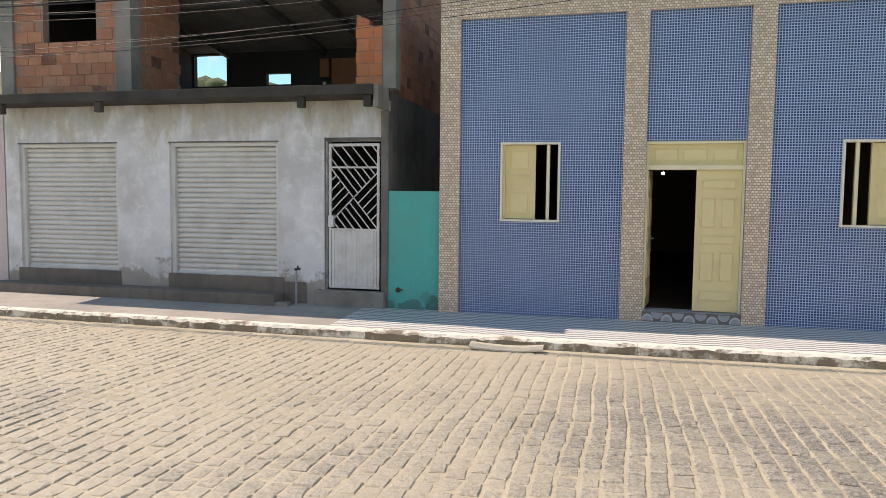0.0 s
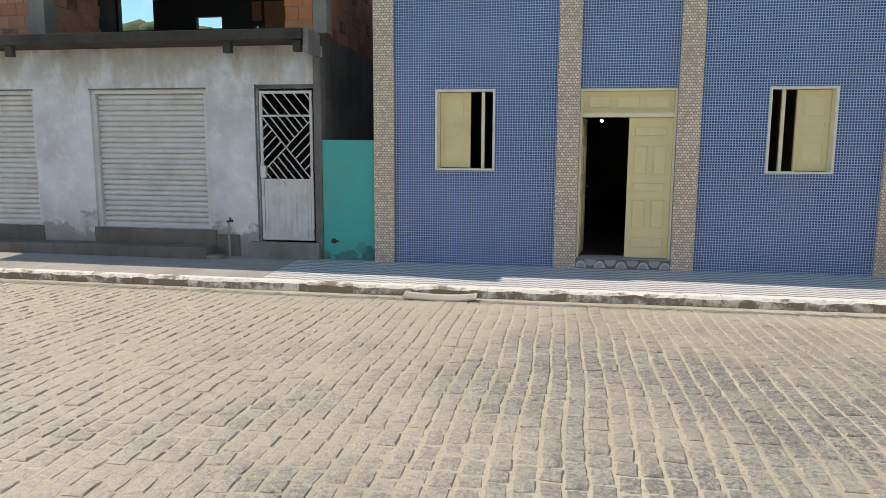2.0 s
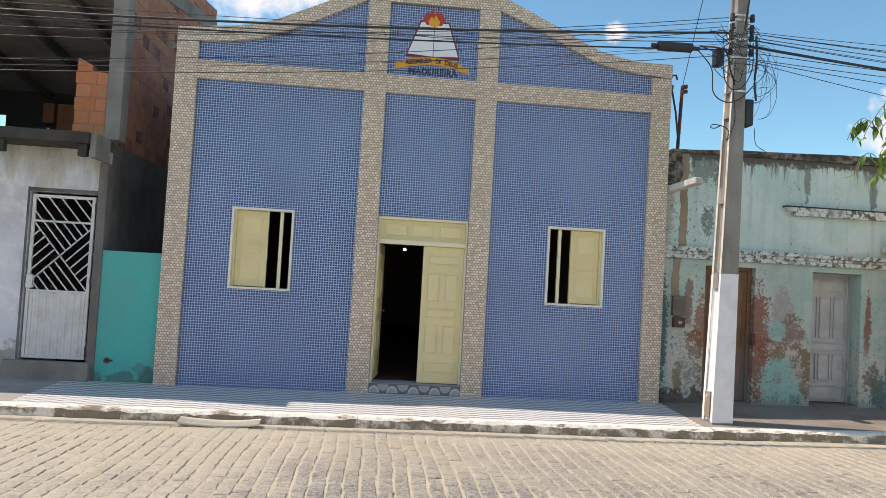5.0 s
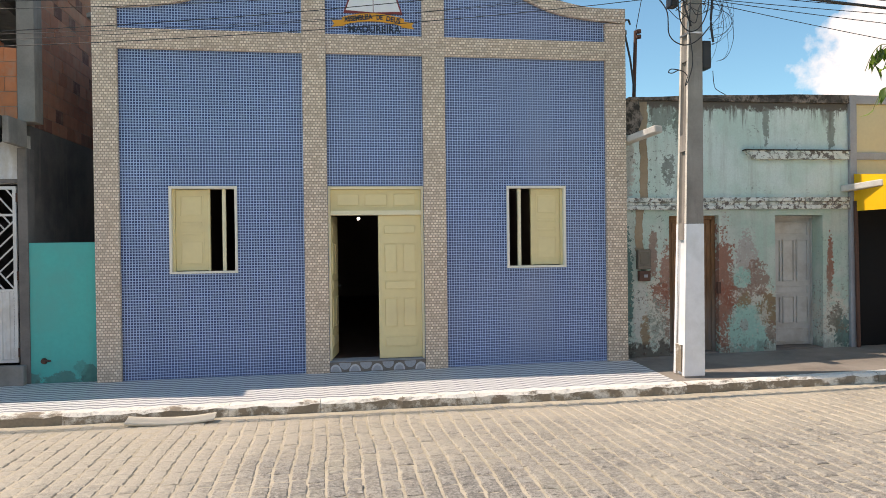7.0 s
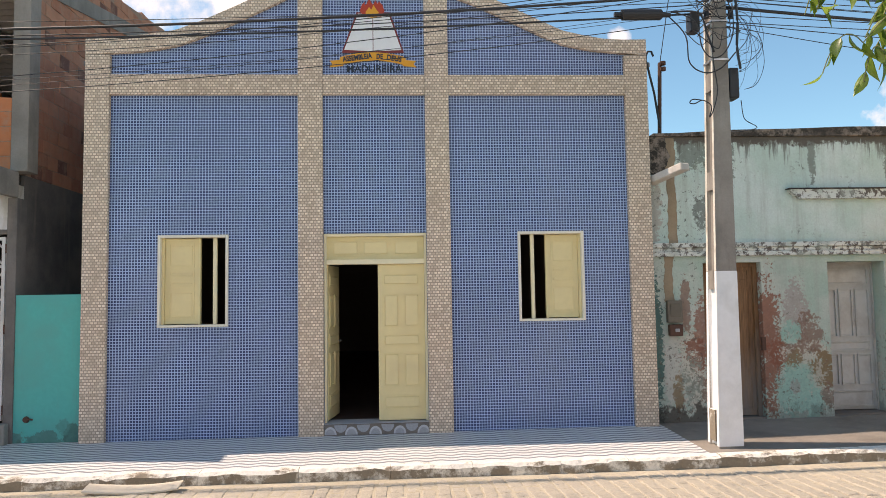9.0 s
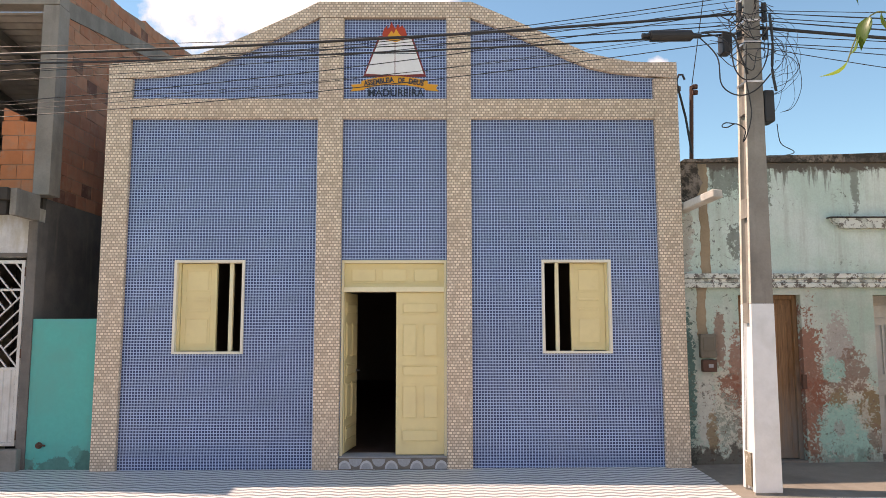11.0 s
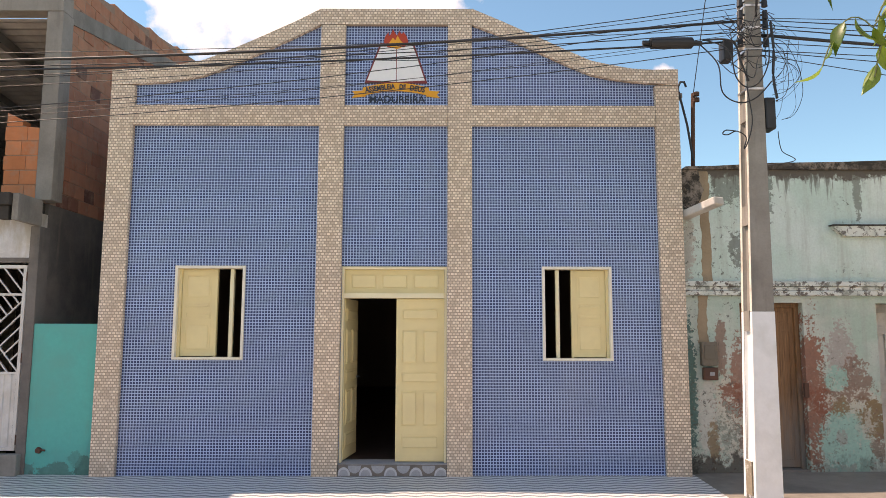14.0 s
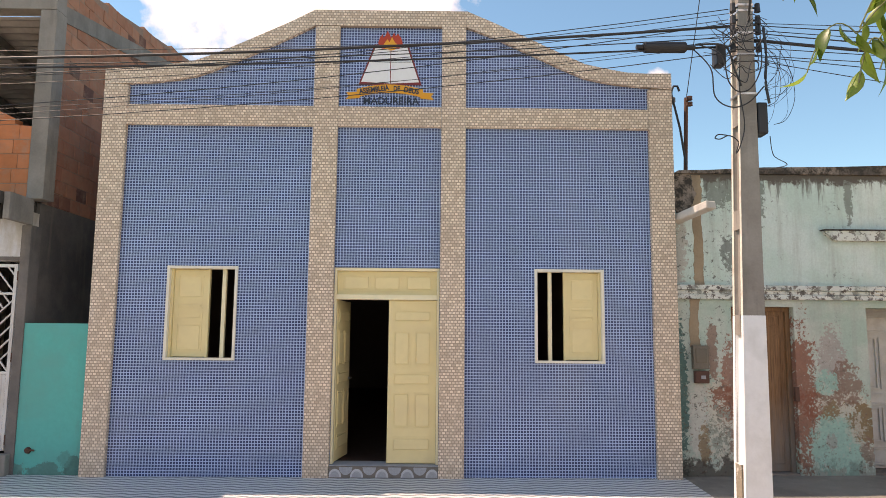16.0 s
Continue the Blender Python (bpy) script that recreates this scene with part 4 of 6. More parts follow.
def shutter(hole):
    x0, x1, z0, z1 = hole
    ob = part("roller_shutter", boxes((x0, x0 + 0.07, Y + 0.05, Y + 0.16, z0, z1), (x1 - 0.07, x1, Y + 0.05, Y + 0.16, z0, z1), (x0 + 0.07, x1 - 0.07, Y + 0.05, Y + 0.18, z1 - 0.06, z1), bevel=0.004),
              SHUTTER_METAL, shop, "closed pale grey steel roller shutter")
    me = None
    count = 25
    high = (z1 - 0.06 - z0) / count
    for i in range(count):
        if me is None:
            bm = bmesh.new()
            w = (x1 - x0 - 0.15) / 2
            prof = [(0.024, 0.0), (0.004, high * 0.06), (-0.010, high * 0.18), (-0.018, high * 0.36), (-0.020, high * 0.5), (-0.017, high * 0.66), (-0.008, high * 0.82), (0.004, high * 0.93), (0.024, high)]
            a = [bm.verts.new((-w, y, z)) for y, z in prof]
            b = [bm.verts.new((w, y, z)) for y, z in prof]
            for k in range(len(prof) - 1):
                bm.faces.new((a[k], b[k], b[k + 1], a[k + 1]))
            s = part("slat", bm, SHUTTER_METAL, ob, smooth=True)
            me = s.data
        else:
            s = new("slat", me)
            s.parent = ob
        s.matrix_basis = Matrix.Translation(Vector(((x0 + x1) / 2, Y + 0.13, z0 + i * high)) - Vector(shop.location) - Vector(ob.location))
    part("bottom_bar", boxes((x0 + 0.075, x1 - 0.075, Y + 0.09, Y + 0.15, z0 - 0.012, z0 + 0.04), bevel=0.004), SHUTTER_METAL, ob)
    return ob


shutter(SHUT1)
shutter(SHUT2)
# Dark sheets behind shutters and gate paint the unlit inside.
part("shop_dark", boxes((-11.85, -6.3, Y + 0.3, Y + 0.32, 0, 3.3), (-5.9, -4.84, 1.8, 1.82, -0.2, 3.3)), SHADE_DARK, shop)

gate = thing("metal_gate", "white steel gate with slanted bars above a ribbed sheet panel", "gate", (-5.22, Y + 0.03, 0.26))
gx0, gx1, gz0, gz1 = -5.66, -4.785, 0.285, 2.65
r = 0.022
part("gate_frame", boxes((gx0, gx0 + 2 * r, Y + 0.02, Y + 0.055, gz0, gz1), (gx1 - 2 * r, gx1, Y + 0.02, Y + 0.055, gz0, gz1), (gx0 + 2 * r, gx1 - 2 * r, Y + 0.02, Y + 0.055, gz1 - 2 * r, gz1),
                         (gx0 + 2 * r, gx1 - 2 * r, Y + 0.02, Y + 0.055, gz0, gz0 + 2 * r), (gx0 + 2 * r, gx1 - 2 * r, Y + 0.02, Y + 0.055, 1.24, 1.24 + 1.4 * r),
                         (gx0 + 2 * r, gx1 - 2 * r, Y + 0.02, Y + 0.055, 2.25, 2.25 + 1.4 * r), bevel=0.003), WHITE_METAL, gate)
bm = bmesh.new()
nrib = 64
prof = []
for k in range(nrib + 1):
    x = gx0 + 0.05 + (gx1 - gx0 - 0.1) * k / nrib
    prof.append((x, Y + 0.036 + (0.008 if (k // 4) % 2 else -0.006)))
a = [bm.verts.new((x, y, gz0 + 0.045)) for x, y in prof]
b = [bm.verts.new((x, y, 1.238)) for x, y in prof]
c = [bm.verts.new((x, y + 0.003, 1.238)) for x, y in prof]
for k in range(nrib):
    bm.faces.new((a[k], a[k + 1], b[k + 1], b[k]))
    bm.faces.new((b[k], b[k + 1], c[k + 1], c[k]))
part("sheet_panel", bm, WHITE_METAL, gate, "ribbed white sheet panel")


def gate_bar(x0, z0, x1, z1):
    bm = bmesh.new()
    d = Vector((x1 - x0, 0, z1 - z0))
    m = Matrix.Translation(((x0 + x1) / 2, Y + 0.037, (z0 + z1) / 2)) @ d.to_track_quat("X", "Y").to_matrix().to_4x4() @ Matrix.Diagonal((d.length, 0.016, 0.021, 1))
    bmesh.ops.create_cube(bm, size=1.0, matrix=m)
    part("bar", bm, WHITE_METAL, gate)


def clipped(ax, az, bx, bz, area):
    """The piece of the line through a and b inside the rectangle area."""
    x0, x1, z0, z1 = area
    t0, t1 = 0.0, 1.0
    dx, dz = bx - ax, bz - az
    for p, q in ((-dx, ax - x0), (dx, x1 - ax), (-dz, az - z0), (dz, z1 - az)):
        if abs(p) < 1e-9:
            if q < 0:
                return None
            continue
        t = q / p
        if p < 0:
            t0 = max(t0, t)
        else:
            t1 = min(t1, t)
    return None if t0 >= t1 - 0.02 else (ax + t0 * dx, az + t0 * dz, ax + t1 * dx, az + t1 * dz)


lo, hi = gx0 + 0.03, gx1 - 0.03
for i in range(-2, 6):
    s = clipped(lo + i * 0.175, 2.63, lo + i * 0.175 + 0.30, 2.27, (lo, hi, 2.27, 2.63))
    if s:
        gate_bar(*s)
mx, mz = (lo + hi) / 2 + 0.03, 1.80
area = (lo, hi, 1.26, 2.26)
gate_bar(*clipped(lo, 2.26, hi, 1.26, area))
gate_bar(*clipped(hi, 2.19, lo, 1.38, area))


def quarter(x, z):
    """Which of the four fields between the two long bars a point is in."""
    f1 = (z - 2.26) - (1.26 - 2.26) * (x - lo) / (hi - lo)
    f2 = (z - 1.38) - (2.19 - 1.38) * (x - lo) / (hi - lo)
    return f1 > 0, f2 > 0


for i in range(-9, 10):
    for falling in (True, False):
        k = i * 0.165
        ax, az = lo, (2.26 if falling else 1.38) + k
        bx, bz = hi, (1.26 if falling else 2.19) + k
        pts = []
        for q in range(81):
            x, z = ax + (bx - ax) * q / 80, az + (bz - az) * q / 80
            if not (area[0] <= x <= area[1] and area[2] <= z <= area[3]):
                continue
            u, v = quarter(x, z)
            keep = (u == v) if falling else (u != v)
            if keep and i:
                pts.append((x, z))
        if len(pts) > 5:
            gate_bar(*pts[0], *pts[-1])
part("lock_box", boxes((gx0 + 0.0, gx0 + 0.09, Y - 0.01, Y + 0.06, 1.29, 1.48), bevel=0.006), WHITE_METAL, gate, "white lock box")
for z in (0.42, 1.45, 2.5):
    part("hinge", rod(bmesh.new(), (gx1 + 0.015, Y + 0.03, z - 0.06), (gx1 + 0.015, Y + 0.03, z + 0.06), 0.022), RUST, gate, "rusty hinge")

tap = thing("standpipe", "thin plastic water pipe with a tap before the wall", "water tap", (-6.18, -0.02, pave(-6.18, 0)))
part("pipe", rod(bmesh.new(), (-6.18, -0.02, -0.02), (-6.18, -0.02, 0.58), 0.016), GREY_BAND, tap)
bm = bmesh.new()
rod(bm, (-6.20, -0.02, 0.58), (-6.10, -0.05, 0.60), 0.02)
rod(bm, (-6.14, -0.04, 0.59), (-6.14, -0.04, 0.65), 0.014)
part("tap", bm, BLACK_PLASTIC, tap, "black tap")
tagged(part("rubble", boxes((-6.5, -6.22, -0.28, -0.1, -0.03, 0.06), (-6.38, -6.2, -0.2, -0.05, -0.03, 0.035), bevel=0.02), CONCRETE), "lump of broken cement on the pavement", "rubble")

# upper floor
part("column", boxes((-4.72, -4.50, 0.06, 0.33, 3.505, 6.10), bevel=0.01), CONCRETE, shop, "raw concrete column")
part("column", boxes((-9.60, -9.30, 0.06, 0.33, 3.502, 6.10), bevel=0.01), CONCRETE, shop, "raw concrete column")
part("column", boxes((-12.04, -11.76, 0.06, 0.33, 3.502, 6.10), bevel=0.01), CONCRETE, shop, "raw concrete column")
part("front_beam", boxes((-12.04, -4.50, 0.05, 0.30, 6.102, 6.36), bevel=0.01), CONCRETE, shop, "raw concrete beam")
bm = bmesh.new()
a = [(0.34, 6.10), (5.8, 7.05), (5.8, 7.32), (0.34, 6.34)]
va = [bm.verts.new((-4.645, y, z)) for y, z in a]
vb = [bm.verts.new((-4.80, y, z)) for y, z in a]
bm.faces.new(va)
bm.faces.new(vb[::-1])
for i in range(4):
    bm.faces.new((va[i], va[(i + 1) % 4], vb[(i + 1) % 4], vb[i]))
part("sloping_beam", bm, CONCRETE, shop, "sloping concrete ring beam")
part("roof_sheet", sheet([-12.0 + 0.515 * i for i in range(15)], [0.27 + 0.045 * i for i in range(126)], lambda x, y: 6.085 - 0.112 * (y - 0.27) + 0.016 * math.sin(y * 2 * math.pi / 0.18)), ROOF_TIN, shop, "dark corrugated roof seen from below")
for x in (-10.8, -8.2, -6.9, -5.7):
    bm = bmesh.new()
    ends = [[bm.verts.new((x + dx, y, z)) for y, z in ((0.302, 5.90), (5.88, 5.275), (5.88, 5.415), (0.302, 6.04))] for dx in (-0.05, 0.05)]
    bm.faces.new(ends[0])
    bm.faces.new(ends[1][::-1])
    for i in range(4):
        bm.faces.new((ends[0][i], ends[1][i], ends[1][(i + 1) % 4], ends[0][(i + 1) % 4]))
    part("roof_beam", bm, TIN_DARK, shop, "dark sloping rafter")
# Back and side walls carry the upper floor's shade in their colour.
part("upper_back_wall", pierced(-12.04, -4.82, 3.502, 5.50, UPPER_HOLES, 5.9, 6.05), SHADE_DARK, shop, "back wall coloured near black for shade, with openings to the sky")
part("upper_side_wall", boxes((-12.04, -11.9, 0.34, 5.9, 3.502, 6.12)), SHADE_DARK, shop)

# unseen free edge of the roof sheet over the beam, slanted to shape the pavement shadow
bm = bmesh.new()
quad = [(-12.0, 0.04, 6.37), (-8.7, 0.03, 6.37), (-6.32, -0.27, 6.37), (-6.32, 1.2, 6.37), (-12.0, 1.2, 6.37)]
lower, upper = [bm.verts.new(p) for p in quad], [bm.verts.new((x, y, z + 0.03)) for x, y, z in quad]
bm.faces.new(lower[::-1])
bm.faces.new(upper)
for i in range(5):
    bm.faces.new((lower[i], lower[(i + 1) % 5], upper[(i + 1) % 5], upper[i]))
part("roof_overhang", bm, ROOF_TIN, shop, "slanted free edge of the roof sheet")
for row in ((-7.95, -7.15, 5.72, 5.88, 3.502, 5.16), (-8.26, -8.02, 5.72, 5.88, 4.72, 5.16)):
    part("inner_brick_wall", boxes(row, bevel=0.01), BRICK_MASS, shop, "low red brick partition at the back")

BRICK_ME = {}


def brick_mesh(along, material):
    key = (along, material.name)
    if key not in BRICK_ME:
        bm = bmesh.new()
        w, d, h = 0.287, 0.125, 0.190
        box(bm, *((-w / 2, w / 2, -d / 2, d / 2) if along == "x" else (-d / 2, d / 2, -w / 2, w / 2)), -h / 2, h / 2)
        bmesh.ops.bevel(bm, geom=list(bm.edges), offset=0.006, segments=1, affect="EDGES")
        me = bpy.data.meshes.new("brick")
        bm.to_mesh(me)
        bm.free()
        me.materials.append(material)
        BRICK_ME[key] = me
    return BRICK_ME[key]


def bricks(core, along, fixed, start, end, z0, top, skip, material, seed):
    """Clay blocks laid in courses as pieces of the wall core."""
    rnd = random.Random(seed)
    n, z, row = 0, z0 + 0.1, 0
    while n < 300:
        s = start + 0.148 * (1 if row % 2 else 2) - 0.148
        any_left = False
        while s < end:
            if z + 0.03 < top(s):
                any_left = True
                if not skip(s, z):
                    b = new("brick", brick_mesh(along, material))
                    b.parent = core
                    j = rnd.uniform(-0.006, 0.006)
                    at = Vector((s, fixed + j, z)) if along == "x" else Vector((fixed + j, s, z))
                    off = Vector(core.location) + Vector(core.parent.location)
                    b.matrix_basis = Matrix.Translation(at - off) @ Euler((rnd.uniform(-.012, .012), rnd.uniform(-.012, .012), rnd.uniform(-.015, .015))).to_matrix().to_4x4()
                    n += 1
            s += 0.296
        z += 0.198
        row += 1
        if not any_left:
            return


# window bay
bay = part("brick_wall", pierced(-11.76, -9.60, 3.502, 6.10, [(-11.14, -10.03, 4.46, 5.55)], 0.113, 0.25), MORTAR, shop, "rough wall of red hollow clay blocks")
bricks(bay, "x", 0.165, -11.62, -9.65, 3.50, lambda s: 6.14, lambda s, z: -11.28 < s < -9.89 and 4.40 < z < 5.62, BRICK, 3)
stub = part("brick_wall", boxes((-9.45, -9.328, 0.34, 1.5, 3.502, 5.78)), MORTAR, shop, "rough wall of red hollow clay blocks")
bricks(stub, "y", -9.38, 0.5, 1.5, 3.50, lambda s: 5.8, lambda s, z: False, BRICK, 5)
bm = bmesh.new()
side_top = lambda y: 6.72 + 0.15 * y
a = [(0.34, 3.49), (5.8, 3.49), (5.8, side_top(5.8)), (0.34, side_top(0.34))]
va = [bm.verts.new((-4.671, y, z)) for y, z in a]
vb = [bm.verts.new((-4.80, y, z)) for y, z in a]
bm.faces.new(va)
bm.faces.new(vb[::-1])
for i in range(4):
    bm.faces.new((va[i], va[(i + 1) % 4], vb[(i + 1) % 4], vb[i]))
side = part("brick_wall", bm, MORTAR, shop, "weathered wall of red hollow clay blocks")
bricks(side, "y", -4.725, 0.48, 5.75, 3.49, side_top, lambda s, z: s > 4.7 and z < 5.2, BRICK, 7)
para = part("brick_wall", prism(bmesh.new(), [(-5.15, 3.51), (-4.725, 3.51), (-4.725, 4.42), (-5.15, 4.60)], 0.083, 0.24), MORTAR, shop, "broken end of a new orange clay block wall")
for i in range(6):
    z0 = 3.515 + i * 0.198
    edges = (-5.165, -4.95, -4.723) if i % 2 else (-5.18, -4.88, -4.723)
    for k in range(2):
        x0, x1 = edges[k] + 0.004, edges[k + 1] - 0.004
        top = [min(z0 + 0.185, 4.69 - 0.46 * (x + 5.18)) for x in (x0, x1)]
        if min(top) < z0 + 0.02:
            continue
        part("brick", prism(bmesh.new(), [(x0, z0), (x1, z0), (x1, top[1]), (x0, top[0])], 0.075, 0.255), BRICK_NEW, para, "hollow orange clay block")
    if i in (2, 5):
        for u in range(2):
            for v in range(3):
                x0 = edges[0] + 0.004
                # Raised dark inlay paints a hollow's shade; nothing is cut out.
                part("brick", boxes((x0 - 0.003, x0 + 0.005, 0.10 + u * 0.075, 0.155 + u * 0.075, z0 + 0.014 + v * 0.056, z0 + 0.05 + v * 0.056)), SHADE_DARK, para, "dark inlay painting the shade of a block's hollow")

# ---- old mint house ----
mint = thing("old_house", "derelict single-storey house with peeling mint paint", "house", (5.6, 0.15, 0.15))
WD, WH = (4.50, 5.32, -0.3, 2.19), (6.27, 7.09, -0.3, 2.185)
part("front_wall", pierced(3.762, 7.54, -0.4, 3.95, [WD, WH], 0.15, 0.50), PEELING, mint, "peeling mint paint over red and grey render")
bm = bmesh.new()
prism(bm, [(3.80, 3.952), (7.545, 3.952), (7.545, 4.085), (6.6, 4.08), (5.9, 4.055), (5.0, 4.04), (4.2, 3.995), (3.86, 3.99)], 0.11, 0.52)
part("coping", bm, COPING, mint, "blackened parapet coping")
part("cornice", boxes((3.765, 7.535, 0.085, 0.149, 2.40, 2.465), (3.765, 7.535, 0.11, 0.149, 2.345, 2.398), (3.765, 7.535, 0.095, 0.149, 2.28, 2.343), bevel=0.008), CORNICE, mint, "flaking white cornice moulding")
bm = bmesh.new()
prism(bm, [(5.88, 3.06), (7.5, 3.06), (7.5, 3.19), (5.74, 3.19), (5.76, 3.16)], 0.06, 0.149)
part("ledge", bm, CORNICE, mint, "broken moulded ledge")
part("ledge_cap", boxes((5.72, 7.51, 0.04, 0.149, 3.192, 3.208), bevel=0.004), SLAB_BLACK, mint)
BROWN_RENDER = render_wall("bare_brown_render", (0.37, 0.285, 0.195), (0.30, 0.225, 0.15), (0.20, 0.15, 0.11))


def ragged_strip(cx, half, z0, z1, seed, y=0.144):
    """A strip of bare render with torn edges."""
    zs = np.linspace(z0, z1, 34)
    wave = lambda z, s: cx + s * half * (1 + 0.55 * noise.noise((z * 5, seed, s)) + 0.3 * noise.noise((z * 17, seed, s + 4))) + 0.05 * noise.noise((z * 1.3, seed, 0))
    return prism(bmesh.new(), [(wave(z, 1), z) for z in zs] + [(wave(z, -1), z) for z in zs[::-1]], y, 0.1495)


part("pipe_scar", ragged_strip(4.10, 0.062, 2.468, 3.93, 1.0), BROWN_RENDER, mint, "brown strip of bare render")
part("pipe_scar", ragged_strip(4.03, 0.06, 1.66, 2.278, 2.0), BROWN_RENDER, mint, "brown strip of bare render")
part("corner_scar", ragged_strip(3.92, 0.125, 3.42, 3.95, 3.0, 0.138), COPING, mint, "blackened corner")
wood = part("wooden_door", panelled(bmesh.new(), 4.56, 5.26, 0.08, 2.13, 0.30, 0.04, [(0.08, 0.92, 0.9, 0.98), (0.08, 0.92, 0.04, 0.86)], 0.004), WOOD_WORN, mint, "weathered brown wooden door")
part("door_frame", boxes((4.502, 4.56, 0.26, 0.38, -0.2, 2.188), (5.26, 5.318, 0.26, 0.38, -0.2, 2.188), (4.56, 5.26, 0.26, 0.38, 2.13, 2.188), bevel=0.005), WOOD_WORN, mint)
part("lock", boxes((5.27, 5.325, 0.10, 0.149, 0.98, 1.16), bevel=0.005), RUST, mint, "rusty lock plate")
PALE_DOOR = plain("grey_white_door_paint", (0.56, 0.54, 0.50), 0.7, grain=9, vary=0.1, second=(0.44, 0.40, 0.35), patch=2.6)
pale = part("panelled_door", panelled(bmesh.new(), 6.29, 7.07, 0.10, 2.15, 0.44, 0.04, [(0.06, 0.94, 0.86, 0.97), (0.06, 0.32, 0.5, 0.83), (0.37, 0.63, 0.5, 0.83), (0.68, 0.94, 0.5, 0.83),
            (0.06, 0.94, 0.40, 0.47), (0.06, 0.32, 0.17, 0.38), (0.37, 0.63, 0.17, 0.38), (0.68, 0.94, 0.17, 0.38), (0.06, 0.94, 0.02, 0.13)], 0.004, 0.026), PALE_DOOR, mint, "worn greyish white panelled door")
part("door_frame", boxes((6.275, 6.29, 0.40, 0.49, -0.2, 2.18), (7.07, 7.085, 0.40, 0.49, -0.2, 2.18), (6.29, 7.07, 0.40, 0.49, 2.15, 2.18)), PALE_DOOR, mint)
part("threshold", boxes((4.502, 5.318, 0.16, 0.5, -0.3, 0.07)), PLINTH, mint)
part("threshold", boxes((6.272, 7.088, 0.16, 0.5, -0.3, 0.09)), PLINTH, mint)
part("roof", boxes((3.77, 7.54, 0.5, 8, 3.3, 3.4)), TIN_DARK, mint)
part("inner_wall", boxes((3.95, 7.35, 0.56, 0.6, -0.4, 3.3)), SHADE_DARK, mint)
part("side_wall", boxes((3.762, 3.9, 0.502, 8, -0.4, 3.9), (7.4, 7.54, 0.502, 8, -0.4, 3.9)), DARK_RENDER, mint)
meter = thing("electric_meter", "old grey electric meter box with a black fuse box below", "meter box", (4.04, 0.14, 1.5))
part("case", boxes((3.96, 4.16, 0.06, 0.148, 1.38, 1.68), bevel=0.01), plain("meter_grey", (0.15, 0.125, 0.095), 0.6, vary=0.2), meter)
part("glass", boxes((3.99, 4.13, 0.05, 0.062, 1.46, 1.64), bevel=0.004), plain("meter_window", (0.14, 0.12, 0.09), 0.15, vary=0.1), meter, "dusty meter window")
part("fuse_box", boxes((3.98, 4.16, 0.06, 0.148, 1.20, 1.355), bevel=0.012), RUST, meter, "broken black fuse box")
part("label_bar", boxes((4.05, 4.11, 0.055, 0.064, 1.255, 1.30)), GREY_BAND, meter)


def spout(a, b, group):
    a, b = Vector(a), Vector(b)
    ob = thing("roof_spout", "square concrete roof spout jutting from the wall", "spout", a, group)
    d = b - a
    m = Matrix.Translation((a + b) / 2) @ d.to_track_quat("X", "Z").to_matrix().to_4x4() @ Matrix.Diagonal((d.length, 0.15, 0.10, 1))
    bm = bmesh.new()
    bmesh.ops.create_cube(bm, size=1.0, matrix=m)
    bmesh.ops.bevel(bm, geom=list(bm.edges), offset=0.012, segments=1, affect="EDGES")
    part("channel", bm, PALE_SPOUT, ob)
    return ob


PALE_SPOUT = render_wall("pale_concrete", (0.62, 0.59, 0.54), (0.50, 0.47, 0.43), (0.30, 0.28, 0.25))
spout((3.80, 0.16, 3.32), (4.03, -0.53, 3.41), "roof spouts")
spout((7.47, 0.16, 2.60), (7.66, -0.50, 2.65), "roof spouts")

# ---- yellow house ----
gold = thing("yellow_house", "ochre house with grey bands and a black lower wall", "house", (10, 0.15, 0.2))
part("upper_wall", boxes((7.67, 15, 0.18, 0.4, 2.55, 3.95)), YELLOW_WALL, gold, "ochre painted upper wall")
part("pilaster", boxes((7.545, 7.665, 0.10, 0.4, -0.3, 4.09), bevel=0.008), GREY_BAND, gold, "grey painted corner strip")
part("band", boxes((7.667, 15, 0.13, 0.4, 3.952, 4.09), (7.667, 15, 0.15, 0.179, 3.065, 3.18), bevel=0.006), GREY_BAND, gold, "grey painted band")
# Lower wall in one near-black tone.
part("lower_wall", pierced(7.667, 15, -0.3, 2.548, [(8.47, 9.9, 1.06, 2.18)], 0.18, 0.4), BLACK_WALL, gold, "near-black lower wall")
part("roof", boxes((7.55, 15, 0.4, 8, 3.8, 3.9)), TIN_DARK, gold)
part("side_wall", boxes((14.8, 15, 0.402, 8, -0.3, 3.8), (7.55, 7.7, 0.402, 8, -0.3, 3.8)), YELLOW_WALL, gold)
win = part("window", boxes((8.47, 8.54, 0.12, 0.3, 1.06, 2.18), (9.83, 9.9, 0.12, 0.3, 1.06, 2.18), (8.54, 9.83, 0.12, 0.3, 2.12, 2.18), bevel=0.006), PALE_DOOR, gold, "white framed window with closed shutters")
part("sill", boxes((8.40, 9.97, 0.06, 0.3, 1.0, 1.058), bevel=0.006), LIME_WHITE, win, "white window sill")
for a, b in ((8.54, 9.183), (9.187, 9.83)):
    part("shutter_leaf", panelled(bmesh.new(), a, b, 1.06, 2.12, 0.2, 0.035, [(0.1, 0.9, 0.72, 0.95), (0.1, 0.9, 0.5, 0.68), (0.1, 0.9, 0.36, 0.46), (0.1, 0.9, 0.05, 0.32)], 0.008), PALE_DOOR, win)
